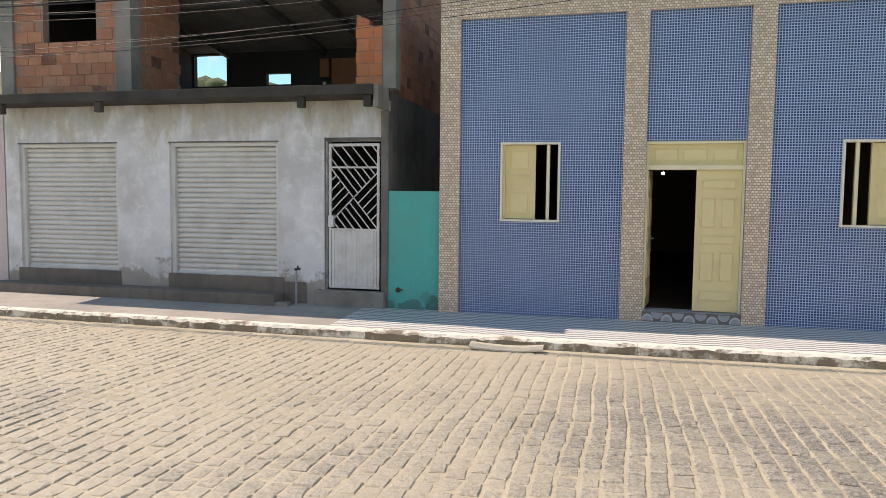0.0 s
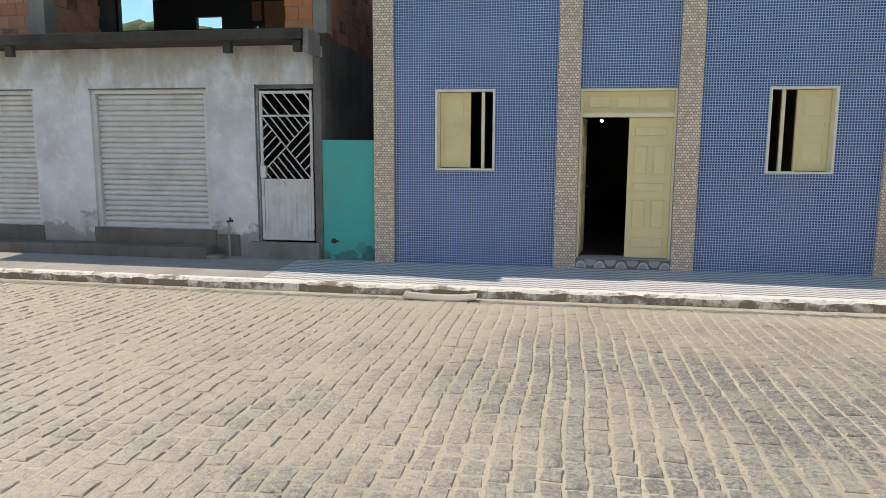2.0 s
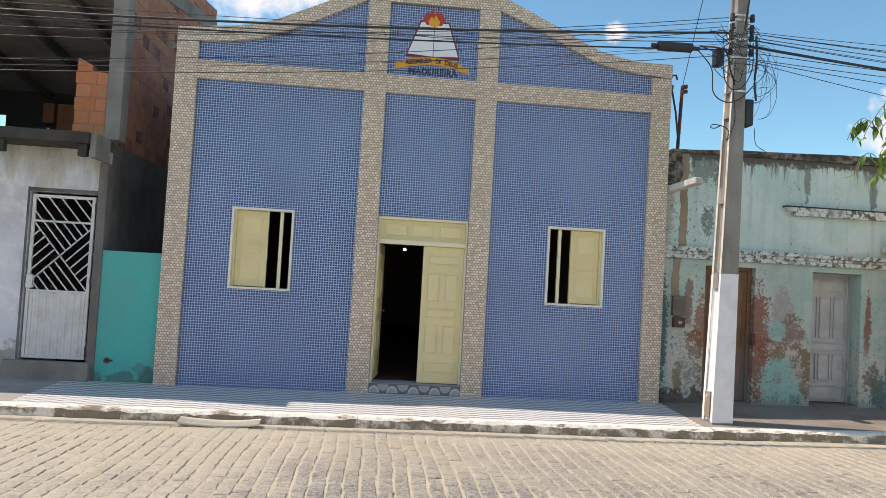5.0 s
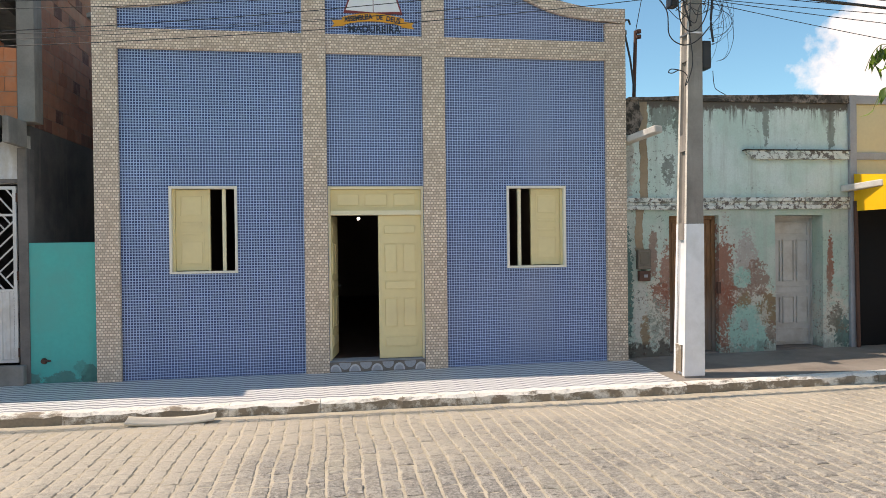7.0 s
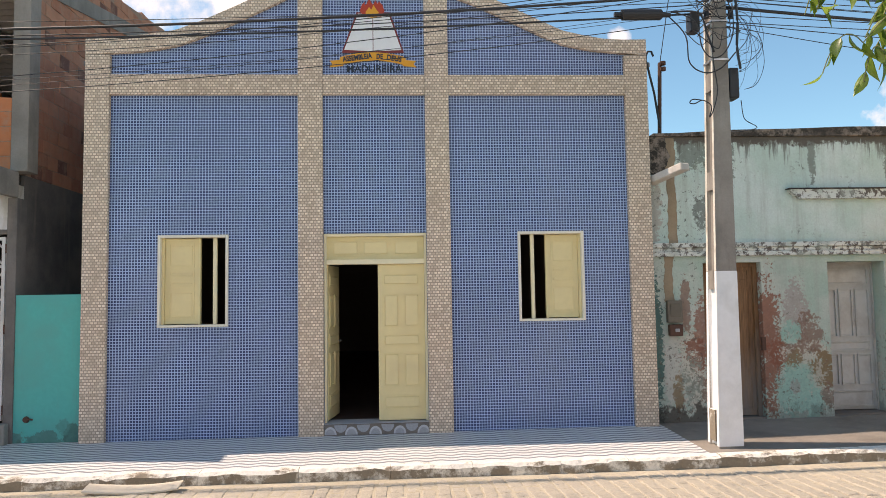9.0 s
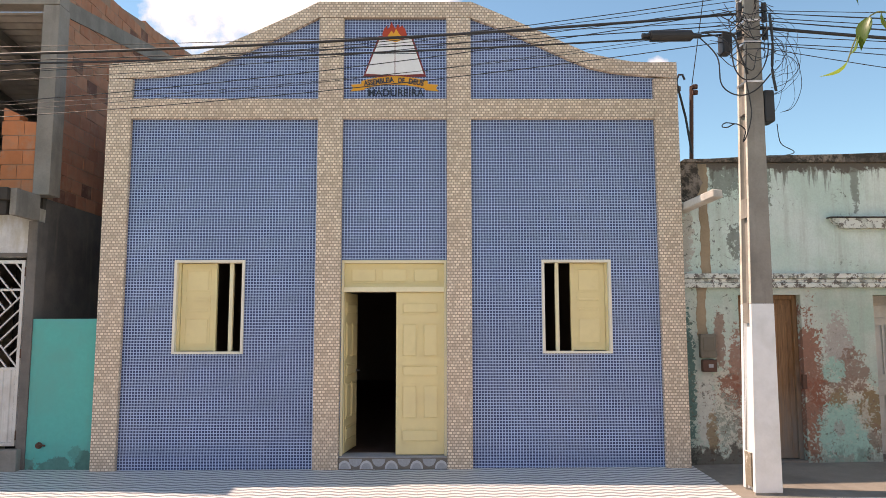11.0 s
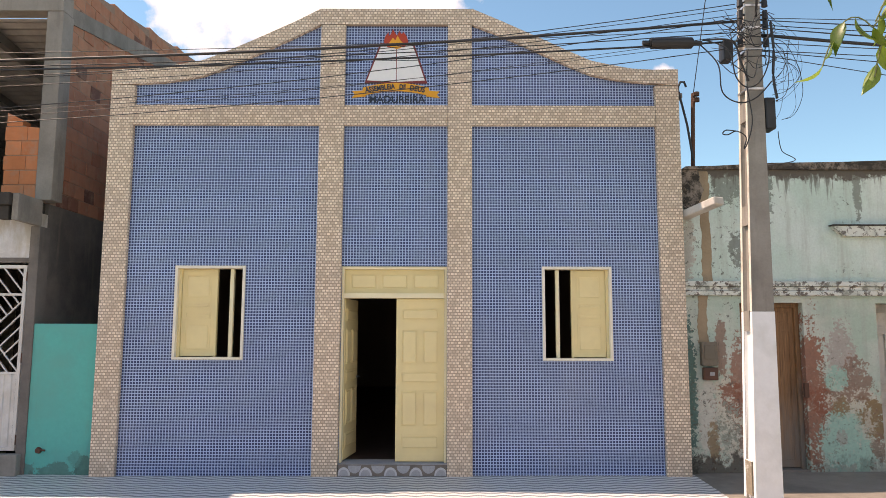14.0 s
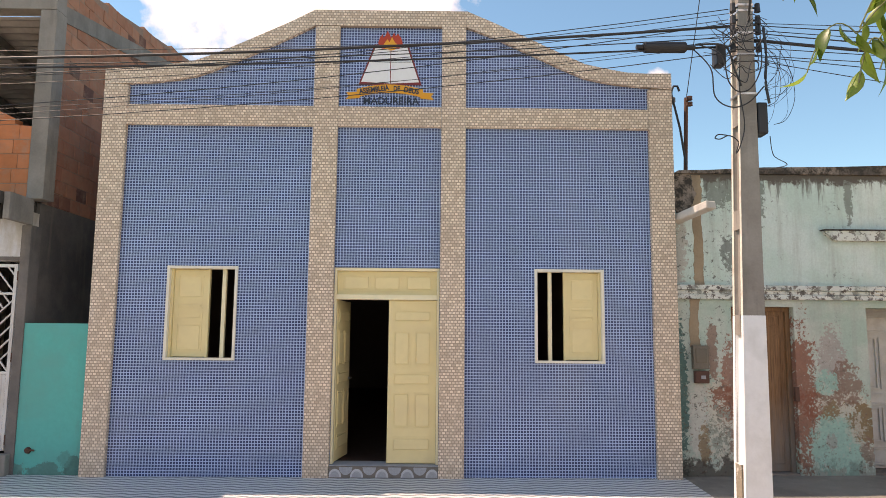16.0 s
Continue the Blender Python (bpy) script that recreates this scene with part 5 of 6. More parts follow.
part("drain_pipe", rod(bmesh.new(), (7.64, 0.06, 0.0), (7.60, 0.06, 2.4), 0.03), RUST, gold, "rusty drain pipe")

awning = thing("awning", "bright yellow sheet awning on thin white posts", "awning", (7.45, -0.1, 2.35))
bm = bmesh.new()
quad = [(7.60, 0.09, 2.83), (7.60, -1.62, 2.67), (7.60, -1.62, 2.25), (7.60, 0.09, 2.24)]
vs = [bm.verts.new(p) for p in quad] + [bm.verts.new((p[0] + 0.02, p[1], p[2])) for p in quad]
for f in ((0, 1, 2, 3), (7, 6, 5, 4), (0, 4, 5, 1), (1, 5, 6, 2), (2, 6, 7, 3), (3, 7, 4, 0)):
    bm.faces.new([vs[i] for i in f])
part("side_panel", bm, AWNING, awning, "yellow side panel")
part("front_panel", boxes((7.622, 13.5, -1.63, -1.61, 2.25, 2.67)), AWNING, awning, "yellow front panel")
bm = bmesh.new()
quad = [(7.622, 0.09, 2.83), (13.5, 0.09, 2.83), (13.5, -1.608, 2.67), (7.622, -1.608, 2.67)]
vs = [bm.verts.new(p) for p in quad] + [bm.verts.new((p[0], p[1], p[2] - 0.02)) for p in quad]
for f in ((0, 1, 2, 3), (7, 6, 5, 4), (0, 4, 5, 1), (1, 5, 6, 2), (2, 6, 7, 3), (3, 7, 4, 0)):
    bm.faces.new([vs[i] for i in f])
part("top_sheet", bm, AWNING, awning)
for x in (7.65, 10.4, 13.3):
    part("post", rod(bmesh.new(), (x, -1.54, pave(x, -1.54) - 0.02), (x, -1.54, 2.66), 0.024), WHITE_METAL, awning, "thin white post")

# house beyond the shop
far = thing("pink_house", "pale pink house wall beside the shop", "house", (-16, 0.1, 0))
part("wall", boxes((-22, -12.09, 0.12, 0.35, -0.4, 3.3)), plain("pale_pink", (0.62, 0.52, 0.52), 0.85, grain=14, vary=0.06), far)
part("upper_wall", boxes((-22, -12.09, 0.6, 0.9, 3.3, 4.1)), YELLOW_WALL, far)
part("roof", boxes((-22, -12.09, 0.35, 7, 3.2, 3.3)), TIN_DARK, far)


# ---- pole and cables ----
PX, PY = 4.12, -1.17
pole = thing("utility_pole", "tapered concrete utility pole, white limewash on its lower part", "utility pole", (PX, PY, pave(PX, PY)))


def pole_half(z):
    """Half the width along the street and across it at a height."""
    return 0.142 - 0.0105 * z, 0.15 - 0.007 * z


def pole_piece(z0, z1, grow):
    bm = bmesh.new()
    rings = []
    for z in (z0, z1):
        a, b = pole_half(z)
        a, b = a + grow, b + grow
        lean = 0.017 * z
        rec = 0.035
        # the side towards the shop is hollowed between two edges
        loop = [(a, -b), (a, b), (-a, b), (-a, b * 0.62), (-a + rec, b * 0.5), (-a + rec, -b * 0.5), (-a, -b * 0.62), (-a, -b)]
        rings.append([bm.verts.new((PX + lean + x, PY + y, z)) for x, y in loop])
    n = len(rings[0])
    for i in range(n):
        bm.faces.new((rings[0][i], rings[0][(i + 1) % n], rings[1][(i + 1) % n], rings[1][i]))
    bm.faces.new(rings[0][::-1])
    bm.faces.new(rings[1])
    return bm


POLE_GREY = render_wall("pole_concrete", (0.33, 0.30, 0.265), (0.235, 0.21, 0.185), (0.12, 0.11, 0.098))
part("shaft", pole_piece(-0.3, 8.6, 0.0), POLE_GREY, pole, "bare grey concrete shaft")
part("limewash", pole_piece(pave(PX, PY) + 0.02, 2.03, 0.004), LIME_WHITE, pole, "white limewashed foot")
# Pale strips on the shaft's left edges paint the sunlit side.
SUNLIT_EDGE = plain("sunlit_edge_tone", (0.66, 0.62, 0.54), 0.9, grain=20, vary=0.12, second=(0.45, 0.40, 0.33), patch=3.5)
for s in (-1, 1):
    bm = bmesh.new()
    rings = []
    for z in (2.035, 5.6):
        a, b = pole_half(z)
        lean = 0.017 * z
        rings.append([bm.verts.new((PX + lean - a + dx, PY + s * b * k, z)) for dx, k in ((-0.004, 0.63), (-0.004, 0.995), (0.004, 0.995), (0.004, 0.63))])
    for i in range(4):
        bm.faces.new((rings[0][i], rings[0][(i + 1) % 4], rings[1][(i + 1) % 4], rings[1][i]))
    bm.faces.new(rings[0])
    bm.faces.new(rings[1][::-1])
    part("edge_wash", bm, SUNLIT_EDGE, pole, "pale strip painting sunlight on the pole's edge")
part("foot_recess", boxes((PX - 0.150, PX - 0.105, PY - 0.075, PY + 0.075, 0.06, 0.42)), KERB, pole, "mottled brown and pale block filling the recess at the foot")
for z in (1.82, 3.0, 4.2):
    a = pole_half(z)[0] - 0.017 * z
    part("web", boxes((PX - a - 0.001, PX - a + 0.05, PY - 0.075, PY + 0.075, z, z + 0.22)), POLE_GREY, pole)
for z in (4.55, 5.02, 5.28, 5.55, 5.62):
    a, b = pole_half(z)
    lean = 0.017 * z
    part("strap", boxes((PX + lean - a - 0.008, PX + lean + a + 0.008, PY - b - 0.008, PY + b + 0.008, z, z + 0.025)), ALU, pole, "steel strap")
for z in (5.12, 5.33, 5.45, 5.60):
    for s in (-1, 1):
        bm = bmesh.new()
        x = PX + 0.017 * z + s * (pole_half(z)[0] + 0.06)
        rod(bm, (x, PY - 0.1, z - 0.05), (x, PY - 0.1, z + 0.05), 0.035, 0.028, 10)
        rod(bm, (x - s * 0.1, PY - 0.1, z), (x, PY - 0.1, z), 0.012, sides=6)
        part("insulator", bm, BLACK_PLASTIC, pole, "dark insulator")
part("junction_box", boxes((PX + 0.19, PX + 0.31, PY - 0.10, PY + 0.1, 4.10, 4.47), bevel=0.02), BLACK_PLASTIC, pole, "black junction box strapped to the shaft")
part("junction_box", boxes((PX - 0.27, PX - 0.16, PY - 0.14, PY + 0.02, 4.90, 5.14), bevel=0.015), BLACK_PLASTIC, pole, "small dark clamp box")


def sag(a, b, dip, n=18):
    a, b = Vector(a), Vector(b)
    return [a.lerp(b, i / n) - Vector((0, 0, dip * 4 * (i / n) * (1 - i / n))) for i in range(n + 1)]


def cable(name, label, points, r, material=CABLE):
    ob = thing(name, label, "cable", points[0], "overhead cables")
    part("sheath", tube(bmesh.new(), points, r), material, ob, smooth=True)
    return ob


rnd = random.Random(11)
# lowest height, bend and place of the lowest point, radius, distance from the wall
LEFT = [(4.83, 0.0035, -8.5, 0.016, -1.25), (4.73, 0.0026, -8.5, 0.011, -1.25), (4.78, 0.0031, -8.5, 0.006, -1.2), (4.92, 0.0022, -8.5, 0.004, -1.3),
        (4.05, 0.0059, -11.2, 0.005, -1.25), (4.605, 0.0064, -8.5, 0.005, -1.2), (4.575, 0.0062, -8.5, 0.004, -1.22), (4.50, 0.0063, -8.5, 0.004, -1.18), (3.95, 0.0052, -10.6, 0.005, -1.25), (4.0, 0.0055, -11, 0.003, -1.2), (4.12, 0.0050, -10.5, 0.003, -1.2)]
for low_z, bend, mid_x, r, y in LEFT:
    xs = [4.05 - 1.2 * i for i in range(27)]
    cable("overhead_cable", "thin black overhead cable strung along the street", [(x, y, low_z + bend * (x - mid_x) ** 2) for x in xs], r)
RIGHT = [(5.42, 5.35, 5.2, 0.005, -1.2), (5.40, 5.25, 5.0, 0.005, -1.25), (5.39, 5.15, 4.9, 0.005, -1.15), (5.38, 5.0, 4.8, 0.004, -1.1), (5.40, 5.6, 5.8, 0.004, -1.3), (5.33, 4.9, 4.7, 0.005, -1.2), (5.22, 4.75, 4.6, 0.019, -1.25),
         (5.15, 5.0, 5.1, 0.005, -1.2), (5.08, 4.95, 5.0, 0.005, -1.15), (5.05, 4.5, 4.4, 0.005, -1.2), (5.3, 4.0, 3.6, 0.005, -0.6)]
for z0, z1, z2, r, y in RIGHT:
    cable("overhead_cable", "thin black overhead cable strung along the street", sag((PX + 0.14, y, z0), (14, y - 0.1, z1), 0.12) + sag((14, y - 0.1, z1), (34, y, z2 + 0.6), 0.2)[1:], r)
cable("service_cable", "thin black cable from the pole down to the roof pipe", sag((PX - 0.05, PY, 7.9), (4.08, 0.35, 5.05), 0.02), 0.006)
cable("service_cable", "thin black cable rising along the pole", [(PX + 0.1, PY - 0.17, 5.4), (PX + 0.16, PY - 0.18, 6.0), (PX + 0.26, PY - 0.15, 7.4), (PX + 0.3, PY - 0.1, 8.4)], 0.014)
closure = thing("splice_closure", "black cylindrical cable splice closure hanging on the wires", "cable splice", (3.27, -1.25, 5.115))
bm = bmesh.new()
rod(bm, (3.02, -1.25, 5.112), (3.52, -1.25, 5.118), 0.065, sides=14)
bmesh.ops.bevel(bm, geom=[e for e in bm.edges if e.calc_face_angle(0) > 1.2], offset=0.015, segments=2, affect="EDGES")
part("body", bm, BLACK_PLASTIC, closure)
for x0, x1 in ((2.94, 3.02), (3.52, 3.62)):
    part("neck", rod(bmesh.new(), (x0, -1.25, 5.115), (x1, -1.25, 5.115), 0.03), BLACK_PLASTIC, closure)


def curl(points, r, name="loose_wire", label="loose black wire looping beside the pole"):
    """A soft curve through points (Catmull-Rom)."""
    points = [Vector(q) + Vector((-0.03, 0, -0.13)) for q in points]
    p = [points[0]] + points + [points[-1]]
    out = []
    for i in range(1, len(p) - 2):
        for k in range(7):
            t = k / 7
            out.append(0.5 * ((2 * p[i]) + (p[i + 1] - p[i - 1]) * t + (2 * p[i - 1] - 5 * p[i] + 4 * p[i + 1] - p[i + 2]) * t * t + (3 * p[i] - p[i - 1] - 3 * p[i + 1] + p[i + 2]) * t ** 3))
    out.append(p[-1])
    ob = thing(name, label, "wire", out[0], "loose wires")
    part("sheath", tube(bmesh.new(), out, r, 5), CABLE, ob, smooth=True)


F = PY - 0.2
curl([(3.66, -1.25, 5.28), (3.95, F, 5.22), (4.05, F, 4.95), (4.12, F, 4.75)], 0.012)
curl([(3.66, -1.25, 5.29), (3.9, F, 5.12), (3.98, F, 4.8), (4.1, F, 4.68), (4.25, F, 4.75), (4.36, F, 5.0), (4.36, F, 5.35)], 0.008)
curl([(3.62, -1.25, 5.24), (3.78, F, 4.95), (3.82, F, 4.62), (4.0, F, 4.5), (4.2, F, 4.56), (4.38, F, 4.75)], 0.008)
curl([(4.12, F, 5.1), (4.1, F, 4.7), (4.14, F, 4.3), (4.08, F, 4.05), (4.03, F, 3.97), (4.06, F, 4.1), (3.96, F, 4.17), (3.86, F, 4.13), (3.80, F, 4.14), (3.84, F, 4.18), (3.95, F, 4.17)], 0.007)
curl([(4.40, F, 5.45), (4.42, F, 5.1), (4.40, F, 4.8), (4.43, F, 4.55)], 0.016)
curl([(4.42, F, 4.17), (4.45, F, 3.95), (4.58, F, 3.83), (4.75, 0.1, 4.12)], 0.005)
for i in range(13):
    x, z = 4.40, rnd.uniform(5.0, 5.5)
    pts = [(x, F, z)]
    wide, deep = rnd.uniform(0.08, 0.36), rnd.uniform(0.35, 1.0)
    for k in range(1, 8):
        a = k / 8 * math.pi * 1.15
        pts.append((4.42 + wide * math.sin(a) + rnd.uniform(-0.02, 0.02), F + 0.1 * math.sin(a * 1.7 + i), z - deep * (1 - math.cos(a)) / 2))
    if i % 2:
        pts.append((4.44, F, max(4.0, pts[-1][2])))
    curl(pts, rnd.choice((0.0022, 0.0025, 0.0035)))
for i in range(9):
    z = rnd.uniform(5.0, 5.55)
    pts = [(rnd.uniform(3.7, 3.98), F, z + rnd.uniform(-0.1, 0.1))]
    for k in range(3):
        pts.append((4.0 + k * 0.12 + rnd.uniform(-0.05, 0.05), F - 0.02, z + rnd.uniform(-0.25, 0.12)))
    pts.append((4.45, F, z))
    curl(pts, rnd.choice((0.0035, 0.005, 0.006)))
for i in range(7):
    z = 5.02 + i * 0.075
    pts = [(4.02, PY + 0.02, z), (4.06, PY - 0.165, z + 0.02), (4.2, PY - 0.17, z + rnd.uniform(-0.05, 0.05)), (4.34, PY - 0.16, z + 0.03), (4.40, PY - 0.02, z)]
    curl(pts, 0.006, label="black wire wound round the pole")

roofpipe = thing("roof_pipe", "rusty iron service pipe and hooked conduit on the roof", "pipe", (4.02, 0.3, 4.08))
part("pipe", rod(bmesh.new(), (4.02, 0.3, 4.0), (4.06, 0.3, 5.05), 0.028), RUST, roofpipe, "rusty iron pipe")
bm = bmesh.new()
tube(bm, [(4.02, 0.27, 4.1), (3.95, 0.26, 4.6), (3.86, 0.26, 5.02), (3.85, 0.26, 5.14), (3.88, 0.26, 5.20), (3.93, 0.26, 5.20), (3.955, 0.26, 5.13)], 0.016, 8)
part("conduit", bm, BLACK_PLASTIC, roofpipe, "hooked black conduit")
for z in (4.95, 5.03):
    part("insulator", rod(bmesh.new(), (4.09, 0.26, z - 0.025), (4.09, 0.26, z + 0.025), 0.04), RUST, roofpipe)

# board in the gutter
board = thing("fibre_board", "bent strip of pale fibre board lying in the gutter", "board", (-2.3, -1.9, -0.15))
bm = bmesh.new()
prev = []
n = 12
for i in range(n + 1):
    u = i / n
    x = -2.87 + 0.95 * u
    lift = 0.02 + 0.03 * (2 * u - 1) ** 2
    zz = sand_height(x, -1.95)
    prev.append([bm.verts.new((x, y, zz + lift + dz)) for y, dz in ((-1.76, 0.035), (-1.95, 0.0), (-1.95, -0.014), (-1.76, 0.021))])
for a, b in zip(prev, prev[1:]):
    for k in range(4):
        bm.faces.new((a[k], a[(k + 1) % 4], b[(k + 1) % 4], b[k]))
bm.faces.new(prev[0])
bm.faces.new(prev[-1][::-1])
part("strip", bm, CARD, board)
part("prop", boxes((-2.75, -2.05, -1.92, -1.84, road_z(-2.4, -2) - 0.02, sand_height(-2.4, -1.95) + 0.015)), CARD, board)

# motorcycle under the awning
bike = thing("motorcycle", "small motorcycle with spoked wheels and white mudguard parked under the awning", "motorcycle", (8.9, -0.3, pave(8.9, -0.3)))
BZ = pave(8.4, -0.3)


def wheel(cx, cz, r):
    bm = bmesh.new()
    pts = [(cx + (r - 0.035) * math.cos(a), -0.3, cz + (r - 0.035) * math.sin(a)) for a in np.linspace(0, 2 * math.pi, 37)]
    tube(bm, pts, 0.038, 8)
    tyre = part("wheel", bm, RUBBER, bike, "black tyre on a chrome spoked rim", smooth=True)
    bm = bmesh.new()
    tube(bm, [(cx + (r - 0.05) * math.cos(a), -0.335, cz + (r - 0.05) * math.sin(a)) for a in np.linspace(0, 2 * math.pi, 37)], 0.011, 6)
    part("rim", bm, WHITE_METAL, tyre, "pale wheel rim", smooth=True)
    part("hub", rod(bmesh.new(), (cx, -0.36, cz), (cx, -0.24, cz), 0.06, sides=14), ALU, tyre)
    for k in range(16):
        a = 2 * math.pi * k / 16
        part("spoke", rod(bmesh.new(), (cx + 0.05 * math.cos(a), -0.3 + (0.03 if k % 2 else -0.03), cz + 0.05 * math.sin(a)), (cx + (r - 0.08) * math.cos(a + 0.15), -0.3, cz + (r - 0.08) * math.sin(a + 0.15)), 0.003, sides=5), BLACK_PLASTIC, tyre)


wheel(8.50, BZ + 0.30, 0.30)
wheel(9.72, BZ + 0.30, 0.30)
for y in (-0.38, -0.22):
    part("fork", rod(bmesh.new(), (8.50, y, BZ + 0.30), (9.03, y, BZ + 0.95), 0.024), ALU, bike, "chrome fork leg")
bm = bmesh.new()
prism(bm, [(8.50 + x, BZ + 0.30 + z) for x, z in ((-0.09, 0.36), (0.10, 0.345), (0.24, 0.285), (0.34, 0.17), (0.39, 0.04), (0.335, 0.02), (0.28, 0.14), (0.18, 0.24), (0.05, 0.30), (-0.06, 0.33))], -0.37, -0.23)
part("mudguard", bm, WHITE_METAL, bike, "white front mudguard")
bm = bmesh.new()
bmesh.ops.create_uvsphere(bm, u_segments=16, v_segments=10, radius=0.1, matrix=Matrix.Translation((9.02, -0.3, BZ + 0.93)) @ Matrix.Diagonal((0.8, 1, 1, 1)))
part("headlight", bm, BLACK_PLASTIC, bike, "round headlight", smooth=True)
bm = bmesh.new()
tube(bm, [(9.22, -0.62, BZ + 1.06), (9.12, -0.48, BZ + 1.07), (9.08, -0.3, BZ + 1.0), (9.12, -0.12, BZ + 1.07), (9.22, 0.02, BZ + 1.06)], 0.014, 8)
part("handlebar", bm, BLACK_PLASTIC, bike)
for y in (-0.55, -0.05):
    bm = bmesh.new()
    rod(bm, (9.14, y, BZ + 1.06), (9.12, y, BZ + 1.24), 0.006)
    bmesh.ops.create_uvsphere(bm, u_segments=10, v_segments=8, radius=0.055, matrix=Matrix.Translation((9.12, y, BZ + 1.27)) @ Matrix.Diagonal((0.3, 1, 0.7, 1)))
    part("mirror", bm, BLACK_PLASTIC, bike, "round mirror")
bm = bmesh.new()
bmesh.ops.create_uvsphere(bm, u_segments=18, v_segments=12, radius=0.2, matrix=Matrix.Translation((9.28, -0.3, BZ + 0.82)) @ Matrix.Diagonal((1.3, 0.62, 0.62, 1)))
part("tank", bm, BLACK_PLASTIC, bike, "black fuel tank", smooth=True)
part("saddle", boxes((9.40, 9.97, -0.41, -0.19, BZ + 0.76, BZ + 0.86), bevel=0.04), BLACK_PLASTIC, bike, "black saddle")
part("engine", boxes((9.02, 9.36, -0.42, -0.18, BZ + 0.26, BZ + 0.58), bevel=0.05), BLACK_PLASTIC, bike, "dark engine block")
part("frame", tube(bmesh.new(), [(9.03, -0.3, BZ + 0.93), (9.06, -0.3, BZ + 0.6), (9.10, -0.3, BZ + 0.28), (9.37, -0.3, BZ + 0.28), (9.72, -0.3, BZ + 0.32)], 0.025, 8), BLACK_PLASTIC, bike)
part("rear_mudguard", boxes((9.47, 10.02, -0.37, -0.23, BZ + 0.62, BZ + 0.74), bevel=0.04), WHITE_METAL, bike)

bike.location.x += 0.12

# ---- tree over the camera's side of the street ----
tree = thing("ficus_tree", "ficus tree with hanging twigs of glossy green leaves", "tree", (5.2, -9.8, -0.1))
trunk = bmesh.new()
rod(trunk, (5.2, -9.8, -0.3), (5.1, -9.75, 2.4), 0.19, 0.14, 12)
rod(trunk, (5.1, -9.75, 2.3), (3.5, -9.3, 3.4), 0.11, 0.06, 10)
rod(trunk, (3.5, -9.3, 3.38), (2.5, -8.5, 3.05), 0.06, 0.03, 8)
rod(trunk, (2.5, -8.5, 3.05), (1.85, -8.02, 2.72), 0.03, 0.008, 8)
rod(trunk, (5.1, -9.75, 2.3), (5.8, -10.6, 4.4), 0.11, 0.05, 10)
rod(trunk, (5.1, -9.75, 2.3), (5.6, -8.6, 4.6), 0.1, 0.04, 10)
part("trunk", trunk, BARK, tree, "grey-brown trunk and limbs")
crown, twigs = bmesh.new(), bmesh.new()
rnd = random.Random(21)


def leaf_at(p, d, size):
    """A pointed, folded leaf hanging from p along d."""
    d = Vector(d).normalized()
    side = d.cross(Vector((rnd.uniform(-1, 1), rnd.uniform(-1, 1), rnd.uniform(-0.3, 0.3)))).normalized()
    up = side.cross(d)
    p = Vector(p)
    mid = []
    bow = rnd.uniform(0.1, 0.6)
    for u, w in ((0.0, 0.0), (0.12, 0.11), (0.28, 0.20), (0.48, 0.225), (0.68, 0.17), (0.85, 0.07), (1.0, 0.0)):
        mid.append((p + d * size * u - up * size * bow * u * u, w * size))
    spine = [crown.verts.new(c) for c, _ in mid]
    for s in (-1, 1):
        rim = [crown.verts.new(c + side * s * w + up * w * 0.4) for c, w in mid[1:6]]
        crown.faces.new((spine[0], spine[1], rim[0]))
        for k in range(4):
            crown.faces.new((spine[k + 1], spine[k + 2], rim[k + 1], rim[k]))
        crown.faces.new((spine[5], spine[6], rim[4]))


def twig(a, b, leaves, size, first=0.0):
    """A drooping twig from a to b, its leaves on the stretch after first."""
    pts = sag(a, b, -0.05, 8)
    tube(twigs, pts, 0.0014, 5)
    for i in range(leaves):
        u = first + (1 - first) * (i + rnd.uniform(0.3, 1.0)) / leaves
        k = min(7, int(u * 8))
        q = pts[k].lerp(pts[k + 1], min(1.0, u * 8 - k))
        d = (rnd.uniform(-0.55, 0.55), rnd.uniform(-0.55, 0.55), -1.0 + rnd.uniform(-0.2, 0.5))
        leaf_at(q, d, size * rnd.uniform(0.75, 1.15))


LEAF_LEN = 0.056
# the bough that hangs into view, over the kerb side of the street
for i in range(30):
    far = rnd.random() ** 0.7
    foot = Vector((1.46 + 0.45 * far, -7.98 + rnd.uniform(-0.16, 0.16) + 0.1 * far, rnd.uniform(2.17, 2.52)))
    twig(foot + Vector((rnd.uniform(0.05, 0.3), rnd.uniform(-0.1, 0.05), rnd.uniform(0.2, 0.4))), foot, 11, LEAF_LEN)
for i in range(26):
    foot = Vector((rnd.uniform(1.49, 1.74), -7.97 + rnd.uniform(-0.12, 0.16), rnd.uniform(2.20, 2.58)))
    twig(foot + Vector((rnd.uniform(0.08, 0.3), rnd.uniform(-0.1, 0.05), rnd.uniform(0.1, 0.3))), foot, 11, LEAF_LEN)
